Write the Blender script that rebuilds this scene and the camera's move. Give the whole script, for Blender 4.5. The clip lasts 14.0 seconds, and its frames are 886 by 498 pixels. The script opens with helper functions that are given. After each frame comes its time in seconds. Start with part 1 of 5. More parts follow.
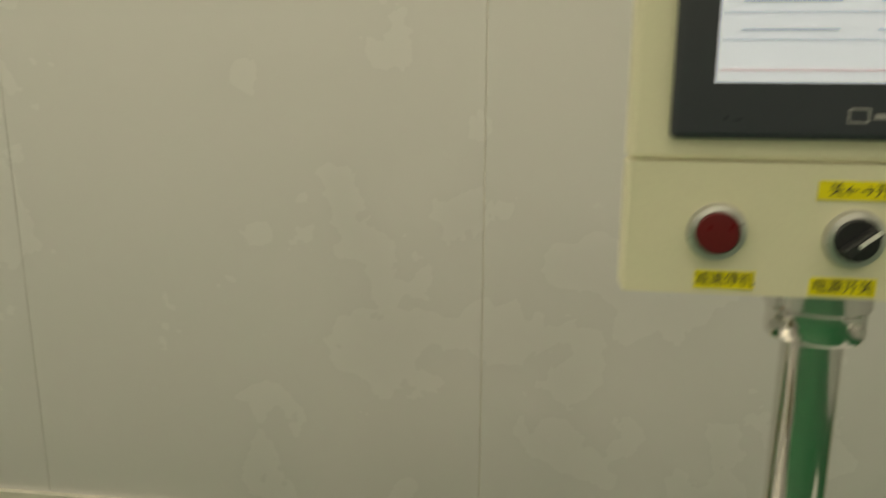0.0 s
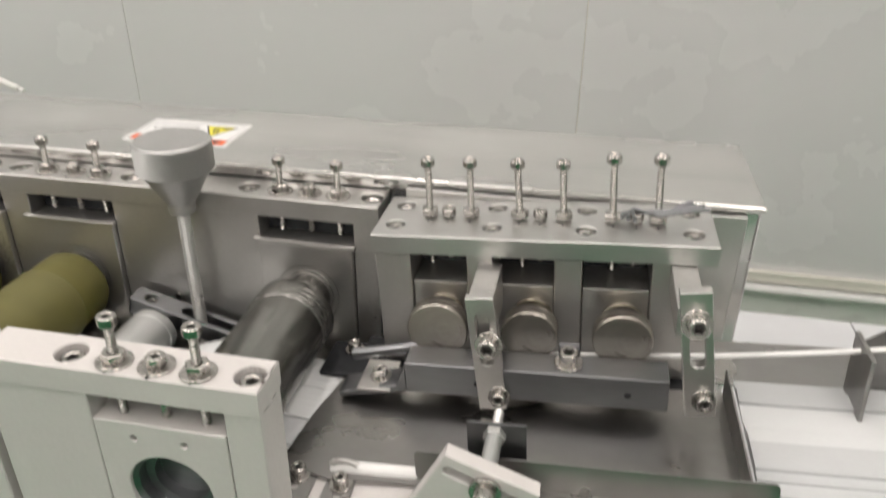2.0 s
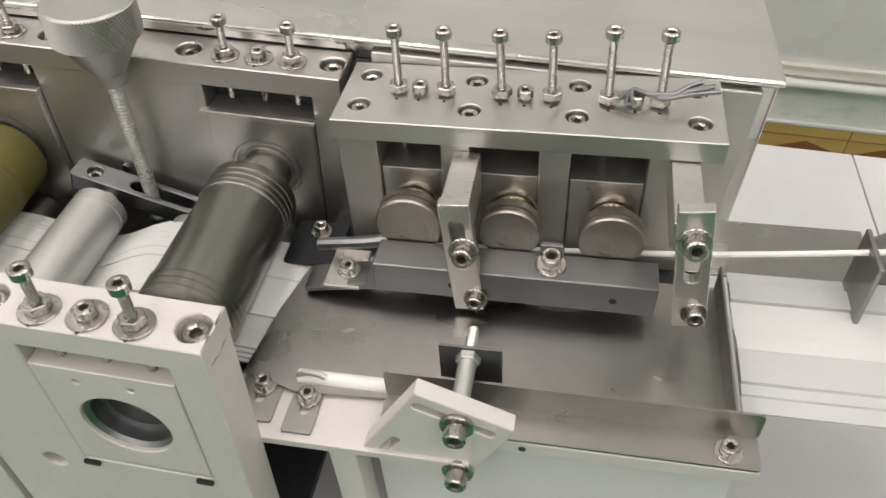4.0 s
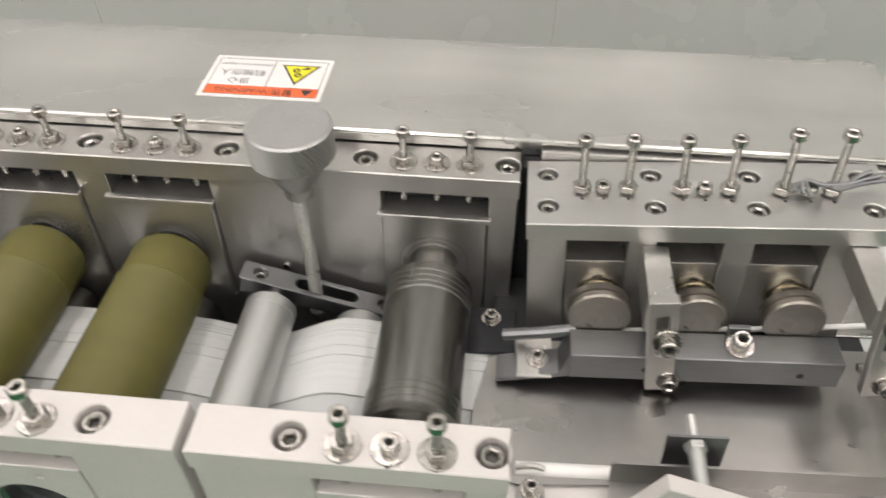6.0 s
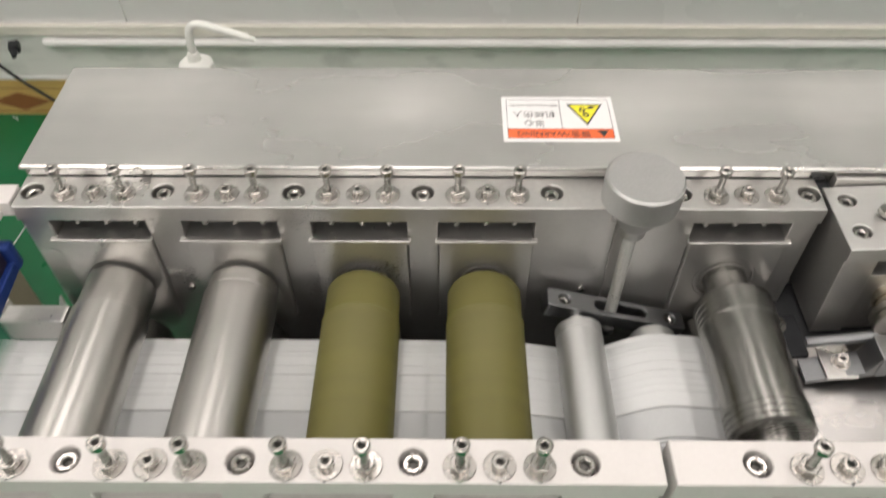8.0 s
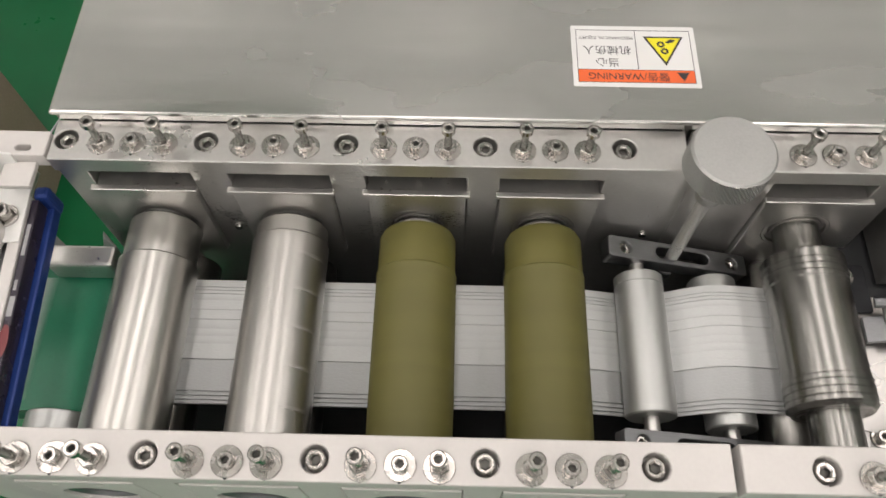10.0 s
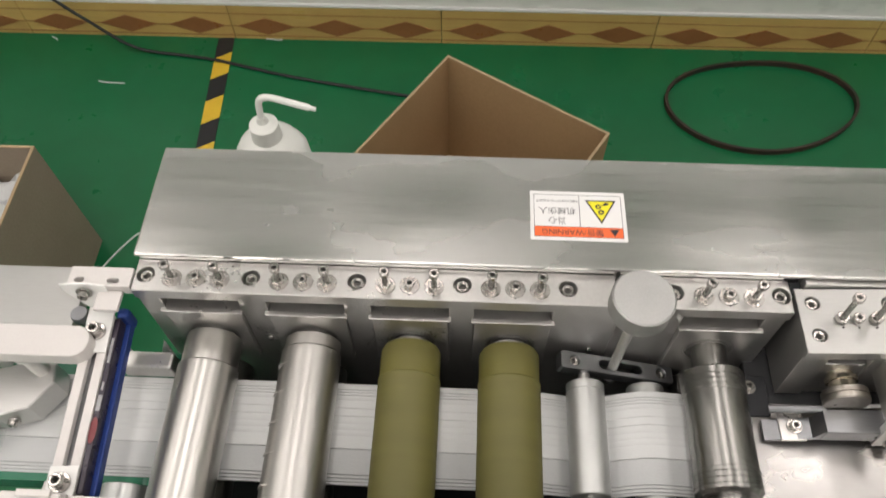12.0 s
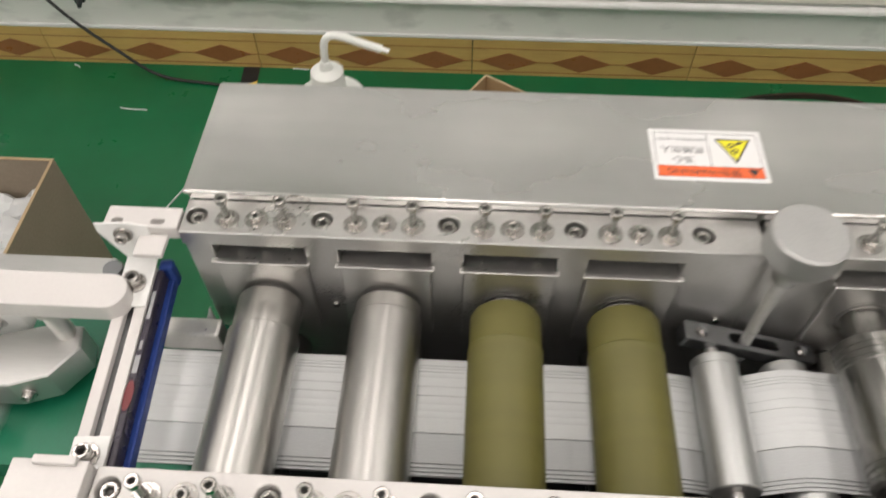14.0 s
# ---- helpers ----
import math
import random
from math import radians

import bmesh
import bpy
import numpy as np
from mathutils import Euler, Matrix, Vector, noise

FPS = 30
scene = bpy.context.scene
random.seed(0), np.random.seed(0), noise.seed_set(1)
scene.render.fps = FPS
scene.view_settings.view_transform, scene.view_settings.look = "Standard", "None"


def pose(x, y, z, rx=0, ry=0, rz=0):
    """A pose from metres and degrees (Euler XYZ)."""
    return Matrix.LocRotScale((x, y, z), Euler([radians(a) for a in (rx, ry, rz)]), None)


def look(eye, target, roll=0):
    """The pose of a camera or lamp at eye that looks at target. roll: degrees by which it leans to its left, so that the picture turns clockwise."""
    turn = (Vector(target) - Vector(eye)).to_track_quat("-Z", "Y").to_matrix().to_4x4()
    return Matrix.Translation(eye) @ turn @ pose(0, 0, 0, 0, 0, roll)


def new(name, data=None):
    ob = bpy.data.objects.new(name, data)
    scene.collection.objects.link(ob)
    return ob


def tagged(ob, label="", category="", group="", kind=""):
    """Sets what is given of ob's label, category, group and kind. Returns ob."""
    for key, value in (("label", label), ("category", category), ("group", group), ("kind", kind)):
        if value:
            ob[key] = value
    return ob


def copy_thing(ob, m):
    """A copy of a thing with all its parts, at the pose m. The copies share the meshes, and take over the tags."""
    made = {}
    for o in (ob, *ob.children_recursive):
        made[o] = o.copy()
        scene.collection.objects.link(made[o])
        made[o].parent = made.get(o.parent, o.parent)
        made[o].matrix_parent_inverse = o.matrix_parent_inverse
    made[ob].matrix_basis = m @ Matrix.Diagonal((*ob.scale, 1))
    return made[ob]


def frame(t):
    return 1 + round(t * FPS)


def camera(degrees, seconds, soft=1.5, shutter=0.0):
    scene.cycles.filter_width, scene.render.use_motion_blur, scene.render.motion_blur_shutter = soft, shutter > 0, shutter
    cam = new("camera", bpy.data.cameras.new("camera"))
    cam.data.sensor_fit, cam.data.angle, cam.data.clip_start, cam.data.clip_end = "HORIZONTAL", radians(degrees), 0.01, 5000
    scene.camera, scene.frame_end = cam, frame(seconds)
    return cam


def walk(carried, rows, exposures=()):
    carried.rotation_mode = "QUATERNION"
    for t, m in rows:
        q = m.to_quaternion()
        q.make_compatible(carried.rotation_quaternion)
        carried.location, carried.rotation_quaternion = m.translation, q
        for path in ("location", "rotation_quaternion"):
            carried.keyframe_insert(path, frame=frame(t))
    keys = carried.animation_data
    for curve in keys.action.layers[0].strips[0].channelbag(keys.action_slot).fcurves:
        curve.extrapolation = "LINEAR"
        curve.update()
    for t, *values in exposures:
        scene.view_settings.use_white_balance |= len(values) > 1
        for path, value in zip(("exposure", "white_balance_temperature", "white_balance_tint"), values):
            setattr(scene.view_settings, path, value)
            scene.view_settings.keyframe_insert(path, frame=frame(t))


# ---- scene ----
cam = camera(60.7, 14.0, shutter=0.5)
PATH = [
    (0, (0.097, -0.13, 1.473), (-0.163, 1.803, 1.033), 0.3),
    (0.4, (0.045, -0.178, 1.437), (-0.282, 1.736, 0.957), -0.4),
    (0.5, (0.036, -0.181, 1.428), (-0.306, 1.725, 0.92), -0.3),
    (0.7, (0.007, -0.198, 1.406), (-0.341, 1.696, 0.862), 0.0),
    (0.8, (0.001, -0.212, 1.394), (-0.352, 1.684, 0.840), 0.2),
    (1, (-0.012, -0.238, 1.369), (-0.368, 1.645, 0.795), 0.5),
    (1.2, (-0.021, -0.244, 1.353), (-0.379, 1.612, 0.698), 0.8),
    (1.5, (-0.024, -0.25, 1.322), (-0.381, 1.582, 0.604), 0.9),
    (2, (-0.03, -0.24, 1.299), (-0.361, 1.497, 0.366), 0.6),
    (2.5, (-0.024, -0.212, 1.292), (-0.318, 1.387, 0.128), 0.8),
    (2.7, (-0.022, -0.198, 1.297), (-0.296, 1.336, 0.044), 1.0),
    (4.8, (-0.068, -0.159, 1.339), (-0.272, 1.229, -0.087), 0.8),
    (5, (-0.08, -0.158, 1.343), (-0.271, 1.238, -0.077), 0.8),
    (5.5, (-0.114, -0.16, 1.359), (-0.28, 1.249, -0.051), 0.4),
    (6, (-0.164, -0.165, 1.376), (-0.296, 1.261, -0.02), 0.2),
    (6.5, (-0.229, -0.166, 1.383), (-0.318, 1.278, 0.002), 0.1),
    (7, (-0.305, -0.166, 1.384), (-0.363, 1.283, 0.006), -0.1),
    (7.5, (-0.362, -0.17, 1.406), (-0.394, 1.266, 0.015), -0.3),
    (8, (-0.397, -0.17, 1.45), (-0.411, 1.158, -0.046), -0.2),
    (8.2, (-0.408, -0.167, 1.46), (-0.417, 1.064, -0.116), -0.1),
    (10.3, (-0.442, -0.072, 1.487), (-0.48, 0.83, -0.297), -0.8),
    (10.5, (-0.449, -0.076, 1.486), (-0.491, 0.829, -0.297), -0.9),
    (11, (-0.446, -0.09, 1.522), (-0.499, 0.851, -0.242), -1.1),
    (11.5, (-0.421, -0.1, 1.595), (-0.478, 0.888, -0.143), -1.0),
    (12, (-0.412, -0.11, 1.635), (-0.473, 0.95, -0.059), -0.9),
    (12.5, (-0.417, -0.124, 1.65), (-0.482, 1.031, 0.018), -0.9),
    (13, (-0.418, -0.142, 1.636), (-0.484, 1.069, 0.046), -0.8),
    (13.5, (-0.432, -0.143, 1.577), (-0.504, 1.088, 0.002), -0.9),
    (14, (-0.483, -0.131, 1.501), (-0.562, 1.069, -0.096), -0.7),
]
EXPOSURES = [(0, -0.98, 8600, -4), (0.5, -0.72, 7100, 5), (1.0, -0.46, 6600, 9), (1.5, -0.28, 6500, 10), (2.5, -0.26, 6500, 10), (5, -0.26, 6500, 10),
             (7.5, -0.26, 6500, 10), (8.2, -0.28, 6500, 10), (10.3, -0.58, 6500, 10), (11, -0.6, 6500, 10), (11.5, -0.56, 6500, 10), (12.5, -0.34, 6500, 10), (14, -0.34, 6500, 10)]
walk(cam, [(t, look(eye, target, roll)) for t, eye, target, roll in PATH], EXPOSURES)

# ---- world, lamps, exposure ----
world = bpy.data.worlds.new("room_ambient")
scene.world = world
world.use_nodes = True
world.node_tree.nodes["Background"].inputs[0].default_value = (0.9, 0.95, 1.0, 1)
world.node_tree.nodes["Background"].inputs[1].default_value = 0.05

ROOM = dict(x0=-3.4, x1=3.4, y0=-6.8, y1=1.674, top=3.18)
LAMPS = [(x, y) for y in (-0.34, -4.2) for x in (-2.75, -1.65, -0.55, 0.55, 1.65)]      # long lamps that run towards the wall
LAMP_POWER, UPLIGHT_POWER = 21.5, 14.0      # hung battens; the uplights are added to brighten the ceiling
for lx, ly in LAMPS:
    lamp = bpy.data.lights.new("ceiling_lamp_light", "AREA")
    lamp.shape, lamp.size, lamp.size_y = "RECTANGLE", 0.22, 3.0
    lamp.energy, lamp.color = LAMP_POWER, (1.0, 0.905, 0.87)
    new("ceiling_lamp_light", lamp).matrix_world = pose(lx, ly, ROOM["top"] - 0.212)
    # unseen fill light, added because the ceiling came out too dark
    up = bpy.data.lights.new("ceiling_fill_uplight", "AREA")
    up.shape, up.size, up.size_y = "RECTANGLE", 0.12, 3.0
    up.energy, up.color = UPLIGHT_POWER, (1.0, 0.905, 0.87)
    new("ceiling_fill_uplight", up).matrix_world = pose(lx, ly, ROOM["top"] - 0.155, 180)


# ---- materials ----
def material(name, colour, rough=0.5, metal=0.0, other=None, grain=60.0, stretch=(1, 1, 1), vary=0.35, bump=0.05, coarse=6.0,
             rough_vary=0.12, emit=0.0, random_tint=0.0, sheen=0.0, fine_share=0.45, edge=(0.35, 0.68)):
    """A surface with fine grain, coarse stains, a varied gloss and a fine relief."""
    m = bpy.data.materials.new(name)
    m.use_nodes = True
    n, l = m.node_tree.nodes, m.node_tree.links
    b = n["Principled BSDF"]
    other = other or tuple(c * 0.72 for c in colour)
    co = n.new("ShaderNodeTexCoord")
    mp = n.new("ShaderNodeMapping")
    mp.inputs["Scale"].default_value = stretch
    l.new(co.outputs["Object"], mp.inputs["Vector"])
    fine, big = n.new("ShaderNodeTexNoise"), n.new("ShaderNodeTexNoise")
    fine.inputs["Scale"].default_value, fine.inputs["Detail"].default_value = grain, 4
    big.inputs["Scale"].default_value, big.inputs["Detail"].default_value = coarse, 5
    l.new(mp.outputs[0], fine.inputs["Vector"])
    l.new(co.outputs["Object"], big.inputs["Vector"])
    add = n.new("ShaderNodeMath")
    add.operation = "MULTIPLY_ADD"
    add.inputs[1].default_value = fine_share
    l.new(fine.outputs["Fac"], add.inputs[0])
    half = n.new("ShaderNodeMath")
    half.operation = "MULTIPLY"
    half.inputs[1].default_value = 1 - fine_share
    l.new(big.outputs["Fac"], half.inputs[0])
    l.new(half.outputs[0], add.inputs[2])
    ramp = n.new("ShaderNodeMapRange")
    ramp.inputs["From Min"].default_value, ramp.inputs["From Max"].default_value = edge
    ramp.inputs["To Min"].default_value, ramp.inputs["To Max"].default_value = 0.0, vary
    l.new(add.outputs[0], ramp.inputs["Value"])
    mix = n.new("ShaderNodeMix")
    mix.data_type = "RGBA"
    mix.inputs["A"].default_value, mix.inputs["B"].default_value = (*colour, 1), (*other, 1)
    l.new(ramp.outputs[0], mix.inputs["Factor"])
    last = mix.outputs["Result"]
    if random_tint:
        info, hsv, scale = n.new("ShaderNodeObjectInfo"), n.new("ShaderNodeHueSaturation"), n.new("ShaderNodeMapRange")
        scale.inputs["To Min"].default_value, scale.inputs["To Max"].default_value = 1 - random_tint, 1 + random_tint
        l.new(info.outputs["Random"], scale.inputs["Value"])
        l.new(scale.outputs[0], hsv.inputs["Value"])
        l.new(last, hsv.inputs["Color"])
        last = hsv.outputs[0]
    l.new(last, b.inputs["Base Color"])
    rr = n.new("ShaderNodeMapRange")
    rr.inputs["From Min"].default_value, rr.inputs["From Max"].default_value = 0.3, 0.7
    rr.inputs["To Min"].default_value, rr.inputs["To Max"].default_value = max(0.02, rough - rough_vary), min(1, rough + rough_vary)
    l.new(add.outputs[0], rr.inputs["Value"])
    l.new(rr.outputs[0], b.inputs["Roughness"])
    b.inputs["Metallic"].default_value = metal
    if bump:
        bp = n.new("ShaderNodeBump")
        bp.inputs["Strength"].default_value, bp.inputs["Distance"].default_value = bump, 0.002
        l.new(fine.outputs["Fac"], bp.inputs["Height"])
        l.new(bp.outputs[0], b.inputs["Normal"])
    if emit:
        l.new(last, b.inputs["Emission Color"])
        b.inputs["Emission Strength"].default_value = emit
    if sheen:
        b.inputs["Sheen Weight"].default_value = sheen
    return m


STEEL = material("ground_steel", (0.60, 0.59, 0.57), 0.36, 0.92, grain=260, stretch=(1, 1, 6), vary=0.4, bump=0.03, coarse=14)
PLATE = material("milled_aluminium_plate", (0.60, 0.595, 0.58), 0.42, 1, grain=220, stretch=(0.3, 6, 6), vary=0.25, bump=0.03, coarse=9)
FRONT_ALU = material("anodised_aluminium", (0.615, 0.592, 0.572), 0.38, 0.06, other=(0.525, 0.505, 0.488), grain=420, vary=0.4, bump=0.02, coarse=14)
COVER = material("brushed_stainless_cover", (0.78, 0.77, 0.745), 0.24, 1, other=(0.54, 0.535, 0.52), grain=7, stretch=(0.22, 2.2, 1), vary=1.0, bump=0.7, coarse=9, rough_vary=0.16, fine_share=0.5, edge=(0.34, 0.66))
ROLLER_STEEL = material("turned_roller_steel", (0.53, 0.52, 0.495), 0.33, 1, other=(0.41, 0.40, 0.38), grain=90, stretch=(7, 0.08, 7), vary=0.8, bump=0.03, coarse=3, rough_vary=0.07)
BRUSHED_ROLLER = material("brushed_roller_steel", (0.49, 0.48, 0.46), 0.37, 1, other=(0.38, 0.37, 0.35), grain=90, stretch=(7, 0.08, 7), vary=0.7, bump=0.03, coarse=3, rough_vary=0.08)
DARK_STEEL = material("blued_roller_steel", (0.31, 0.305, 0.29), 0.30, 1, other=(0.21, 0.205, 0.195), grain=80, stretch=(6, 0.1, 6), vary=0.7, bump=0.02, coarse=4)
GREEN_RUBBER = material("olive_rubber", (0.124, 0.114, 0.024), 0.6, 0, other=(0.096, 0.090, 0.030), grain=60, stretch=(0.05, 1.0, 0.05), vary=0.7, bump=0.05, coarse=14)
SCREW = material("stainless_screw", (0.50, 0.48, 0.455), 0.25, 1.0, grain=300, vary=0.6, bump=0.0, coarse=70)
# darker colour puts the shade of a deep screw socket into its walls
SOCKET_SHADE = material("shaded_socket", (0.16, 0.155, 0.145), 0.5, 0.7, grain=300, vary=0.5, bump=0.0, coarse=70)
NICKEL = material("zinc_plated_steel", (0.60, 0.60, 0.585), 0.34, 0.8, grain=400, vary=0.4, bump=0.0, coarse=60)
DISC = material("worn_disc_steel", (0.42, 0.39, 0.35), 0.33, 1, other=(0.27, 0.25, 0.22), grain=240, vary=0.7, bump=0.05, coarse=30)
WARM_STEEL = material("warm_tinted_steel", (0.50, 0.455, 0.37), 0.25, 1, grain=200, vary=0.4, bump=0.0, coarse=40)
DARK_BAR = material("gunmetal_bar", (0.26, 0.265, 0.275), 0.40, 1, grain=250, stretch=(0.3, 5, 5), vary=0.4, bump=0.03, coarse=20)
# also colours the pieces that stand for shade in gaps and windows
BLACK = material("black_oxide_and_shade", (0.03, 0.032, 0.036), 0.5, 0.4, grain=200, vary=0.5, coarse=20)
# near-black colour holds the shade inside the machine
CAVITY = material("shaded_machine_interior", (0.045, 0.047, 0.05), 0.6, 0.2, grain=60, vary=0.6, coarse=10)
SHEET = material("scuffed_sheet_steel", (0.42, 0.41, 0.395), 0.33, 1, other=(0.24, 0.235, 0.23), grain=14, stretch=(0.7, 1.6, 1), vary=0.9, bump=0.0, coarse=30, rough_vary=0.12, fine_share=0.6, edge=(0.25, 0.75))
KNOB = material("satin_knob_aluminium", (0.50, 0.50, 0.49), 0.5, 1, grain=700, vary=0.2, bump=0.02, coarse=30)
IDLER = material("satin_idler_aluminium", (0.55, 0.56, 0.55), 0.46, 0.85, grain=200, stretch=(5, 0.2, 5), vary=0.35, bump=0.02, coarse=10)
FABRIC = material("white_nonwoven", (0.635, 0.65, 0.645), 0.9, 0, other=(0.575, 0.59, 0.585), grain=900, stretch=(0.4, 1, 1), vary=0.5, bump=0.12, coarse=25, sheen=0.05)
GREY_FABRIC = material("grey_nonwoven", (0.52, 0.535, 0.535), 0.9, 0, other=(0.47, 0.485, 0.485), grain=900, stretch=(0.4, 1, 1), vary=0.5, bump=0.12, coarse=25, sheen=0.05)
WHITE_PLASTIC = material("white_plastic", (0.80, 0.80, 0.78), 0.4, 0, grain=200, vary=0.3, bump=0.02, coarse=12)
BOTTLE_PLASTIC = material("milky_polythene", (0.68, 0.69, 0.65), 0.35, 0, grain=90, vary=0.2, bump=0.02, coarse=14)
CARTON = material("corrugated_cardboard", (0.42, 0.285, 0.145), 0.85, 0, other=(0.33, 0.22, 0.105), grain=160, vary=0.6, bump=0.06, coarse=5)
CARTON_EDGE = material("torn_cardboard_edge", (0.46, 0.34, 0.20), 0.9, 0, grain=400, vary=0.7, bump=0.2, coarse=20)
OLD_CARTON = material("greyish_cardboard", (0.31, 0.255, 0.19), 0.85, 0, other=(0.24, 0.195, 0.145), grain=160, vary=0.6, bump=0.08, coarse=7)
FLOOR = material("green_epoxy", (0.006, 0.150, 0.051), 0.32, 0, other=(0.004, 0.112, 0.038), grain=14, vary=0.7, bump=0.02, coarse=2.2, rough_vary=0.1)
BELT_GREEN = material("green_conveyor_belt", (0.006, 0.15, 0.075), 0.4, 0, grain=300, vary=0.4, bump=0.05, coarse=9)
WALL = material("painted_sandwich_panel", (0.68, 0.685, 0.68), 0.26, 0, other=(0.665, 0.67, 0.662), grain=5, vary=0.04, bump=0.0, rough_vary=0.03, coarse=0.8)
TRIM = material("cream_trim", (0.80, 0.78, 0.70), 0.45, 0, grain=40, vary=0.3, coarse=5)
CURB = material("smudged_curb_paint", (0.82, 0.825, 0.79), 0.55, 0, other=(0.40, 0.41, 0.39), grain=16, stretch=(0.45, 1, 1.6), vary=0.4, bump=0.05, coarse=7, fine_share=0.55, edge=(0.53, 0.63))
TILE = material("tan_skirting_tile", (0.60, 0.42, 0.14), 0.35, 0, other=(0.45, 0.28, 0.10), grain=50, stretch=(0.2, 1, 3), vary=0.7, bump=0.03, coarse=9, random_tint=0.06)
TILE_DIAMOND = material("russet_glaze", (0.30, 0.125, 0.045), 0.35, 0, grain=80, vary=0.5, coarse=18)
TILE_BAND = material("brown_glaze_band", (0.36, 0.19, 0.06), 0.35, 0, grain=60, vary=0.5, coarse=12)
CEILING = material("white_ceiling", (0.80, 0.80, 0.79), 0.7, 0, grain=20, vary=0.2, coarse=2)
LAMP_BODY = material("lamp_housing", (0.8, 0.8, 0.8), 0.4, 0, vary=0.2)
BOARD = material("pale_bed_paint", (0.62, 0.63, 0.64), 0.5, 0, grain=20, vary=0.35, coarse=3)
YELLOW_TAPE = material("yellow_tape", (0.78, 0.52, 0.04), 0.4, 0, grain=90, vary=0.4, coarse=15)
BLACK_TAPE = material("black_tape", (0.02, 0.02, 0.022), 0.45, 0, grain=90, vary=0.4, coarse=15)
CABLE = material("black_cable", (0.018, 0.018, 0.02), 0.5, 0, vary=0.3)
BELT_RUBBER = material("brown_black_belt", (0.02, 0.016, 0.015), 0.6, 0, other=(0.10, 0.04, 0.02), grain=30, vary=0.5, coarse=4)
PAPER = material("sticker_white", (0.74, 0.74, 0.73), 0.35, 0, grain=60, vary=0.15, bump=0.01, coarse=20)
ORANGE = material("sticker_orange", (0.82, 0.15, 0.045), 0.35, 0, grain=60, vary=0.2, bump=0.01, coarse=20)
YELLOW = material("sticker_yellow", (0.80, 0.72, 0.03), 0.35, 0, grain=60, vary=0.2, bump=0.01, coarse=20)
INK = material("printed_ink", (0.03, 0.03, 0.035), 0.5, 0, vary=0.2)
CREAM = material("cream_powder_coat", (0.76, 0.74, 0.56), 0.45, 0, grain=500, vary=0.2, bump=0.05, coarse=6)
BEZEL = material("slate_bezel", (0.035, 0.042, 0.055), 0.35, 0, grain=300, vary=0.3, coarse=10)
SCREEN = material("lit_screen", (0.66, 0.71, 0.92), 0.25, 0, vary=0.08, bump=0, emit=0.75)
SCREEN_ROW = material("screen_rule", (0.45, 0.50, 0.66), 0.3, 0, vary=0.1, bump=0, emit=0.5)
SCREEN_RED = material("screen_red_rule", (0.66, 0.40, 0.45), 0.3, 0, vary=0.1, bump=0, emit=0.5)
RED = material("dark_red_button", (0.13, 0.006, 0.010), 0.35, 0, grain=200, vary=0.3, coarse=30)
CHROME = material("polished_chrome", (0.75, 0.74, 0.72), 0.09, 1, grain=200, vary=0.25, bump=0.01, coarse=25, rough_vary=0.05)
BLUE = material("blue_anodised", (0.015, 0.045, 0.22), 0.4, 0.3, grain=200, vary=0.4, coarse=20)
SENSOR_FACE = material("violet_black_face", (0.022, 0.016, 0.03), 0.3, 0, grain=200, vary=0.4, coarse=20)
SENSOR_RED = material("dim_red_sticker", (0.16, 0.02, 0.025), 0.4, 0, grain=80, vary=0.4, coarse=20)
GREY_PRINT = material("pale_print", (0.34, 0.34, 0.35), 0.5, 0, vary=0.2)
WIRE = material("white_wire", (0.82, 0.82, 0.80), 0.45, 0, vary=0.2)


# ---- building helpers ----
def part(name, bm, mat, parent=None, label="", smooth=False):
    """Links a bmesh, or shares a mesh, as one object under a thing or a part."""
    if isinstance(bm, bpy.types.Mesh):
        me = bm
    else:
        bmesh.ops.recalc_face_normals(bm, faces=bm.faces)
        me = bpy.data.meshes.new(name)
        bm.to_mesh(me)
        bm.free()
        me.materials.append(mat)
        if smooth:
            for p in me.polygons:
                p.use_smooth = True
            me.set_sharp_from_angle(angle=radians(35))
    ob = new(name, me)
    ob.parent = parent
    if label:
        ob["label"] = label
    return ob


def thing(name, m, label, category, group="", kind=""):
    ob = new(name)
    ob.empty_display_size = 0.02
    ob.matrix_basis = m
    return tagged(ob, label, category, group, kind)


def box(bounds, bevel=0.0, bm=None, m=None, seg=2):
    """A bevelled block; bounds x0, x1, y0, y1, z0, z1."""
    x0, x1, y0, y1, z0, z1 = bounds
    own = bmesh.new()
    bmesh.ops.create_cube(own, size=1)
    bmesh.ops.scale(own, vec=(x1 - x0, y1 - y0, z1 - z0), verts=own.verts)
    bmesh.ops.translate(own, vec=((x0 + x1) / 2, (y0 + y1) / 2, (z0 + z1) / 2), verts=own.verts)
    if bevel:
        bmesh.ops.bevel(own, geom=own.edges[:], offset=bevel, segments=seg, affect="EDGES", profile=0.5)
    return merge(bm, own, m)


def merge(bm, own, m=None):
    if m is not None:
        bmesh.ops.transform(own, matrix=m, verts=own.verts)
    if bm is None:
        return own
    me = bpy.data.meshes.new("piece")
    own.to_mesh(me)
    own.free()
    bm.from_mesh(me)
    bpy.data.meshes.remove(me)
    return bm


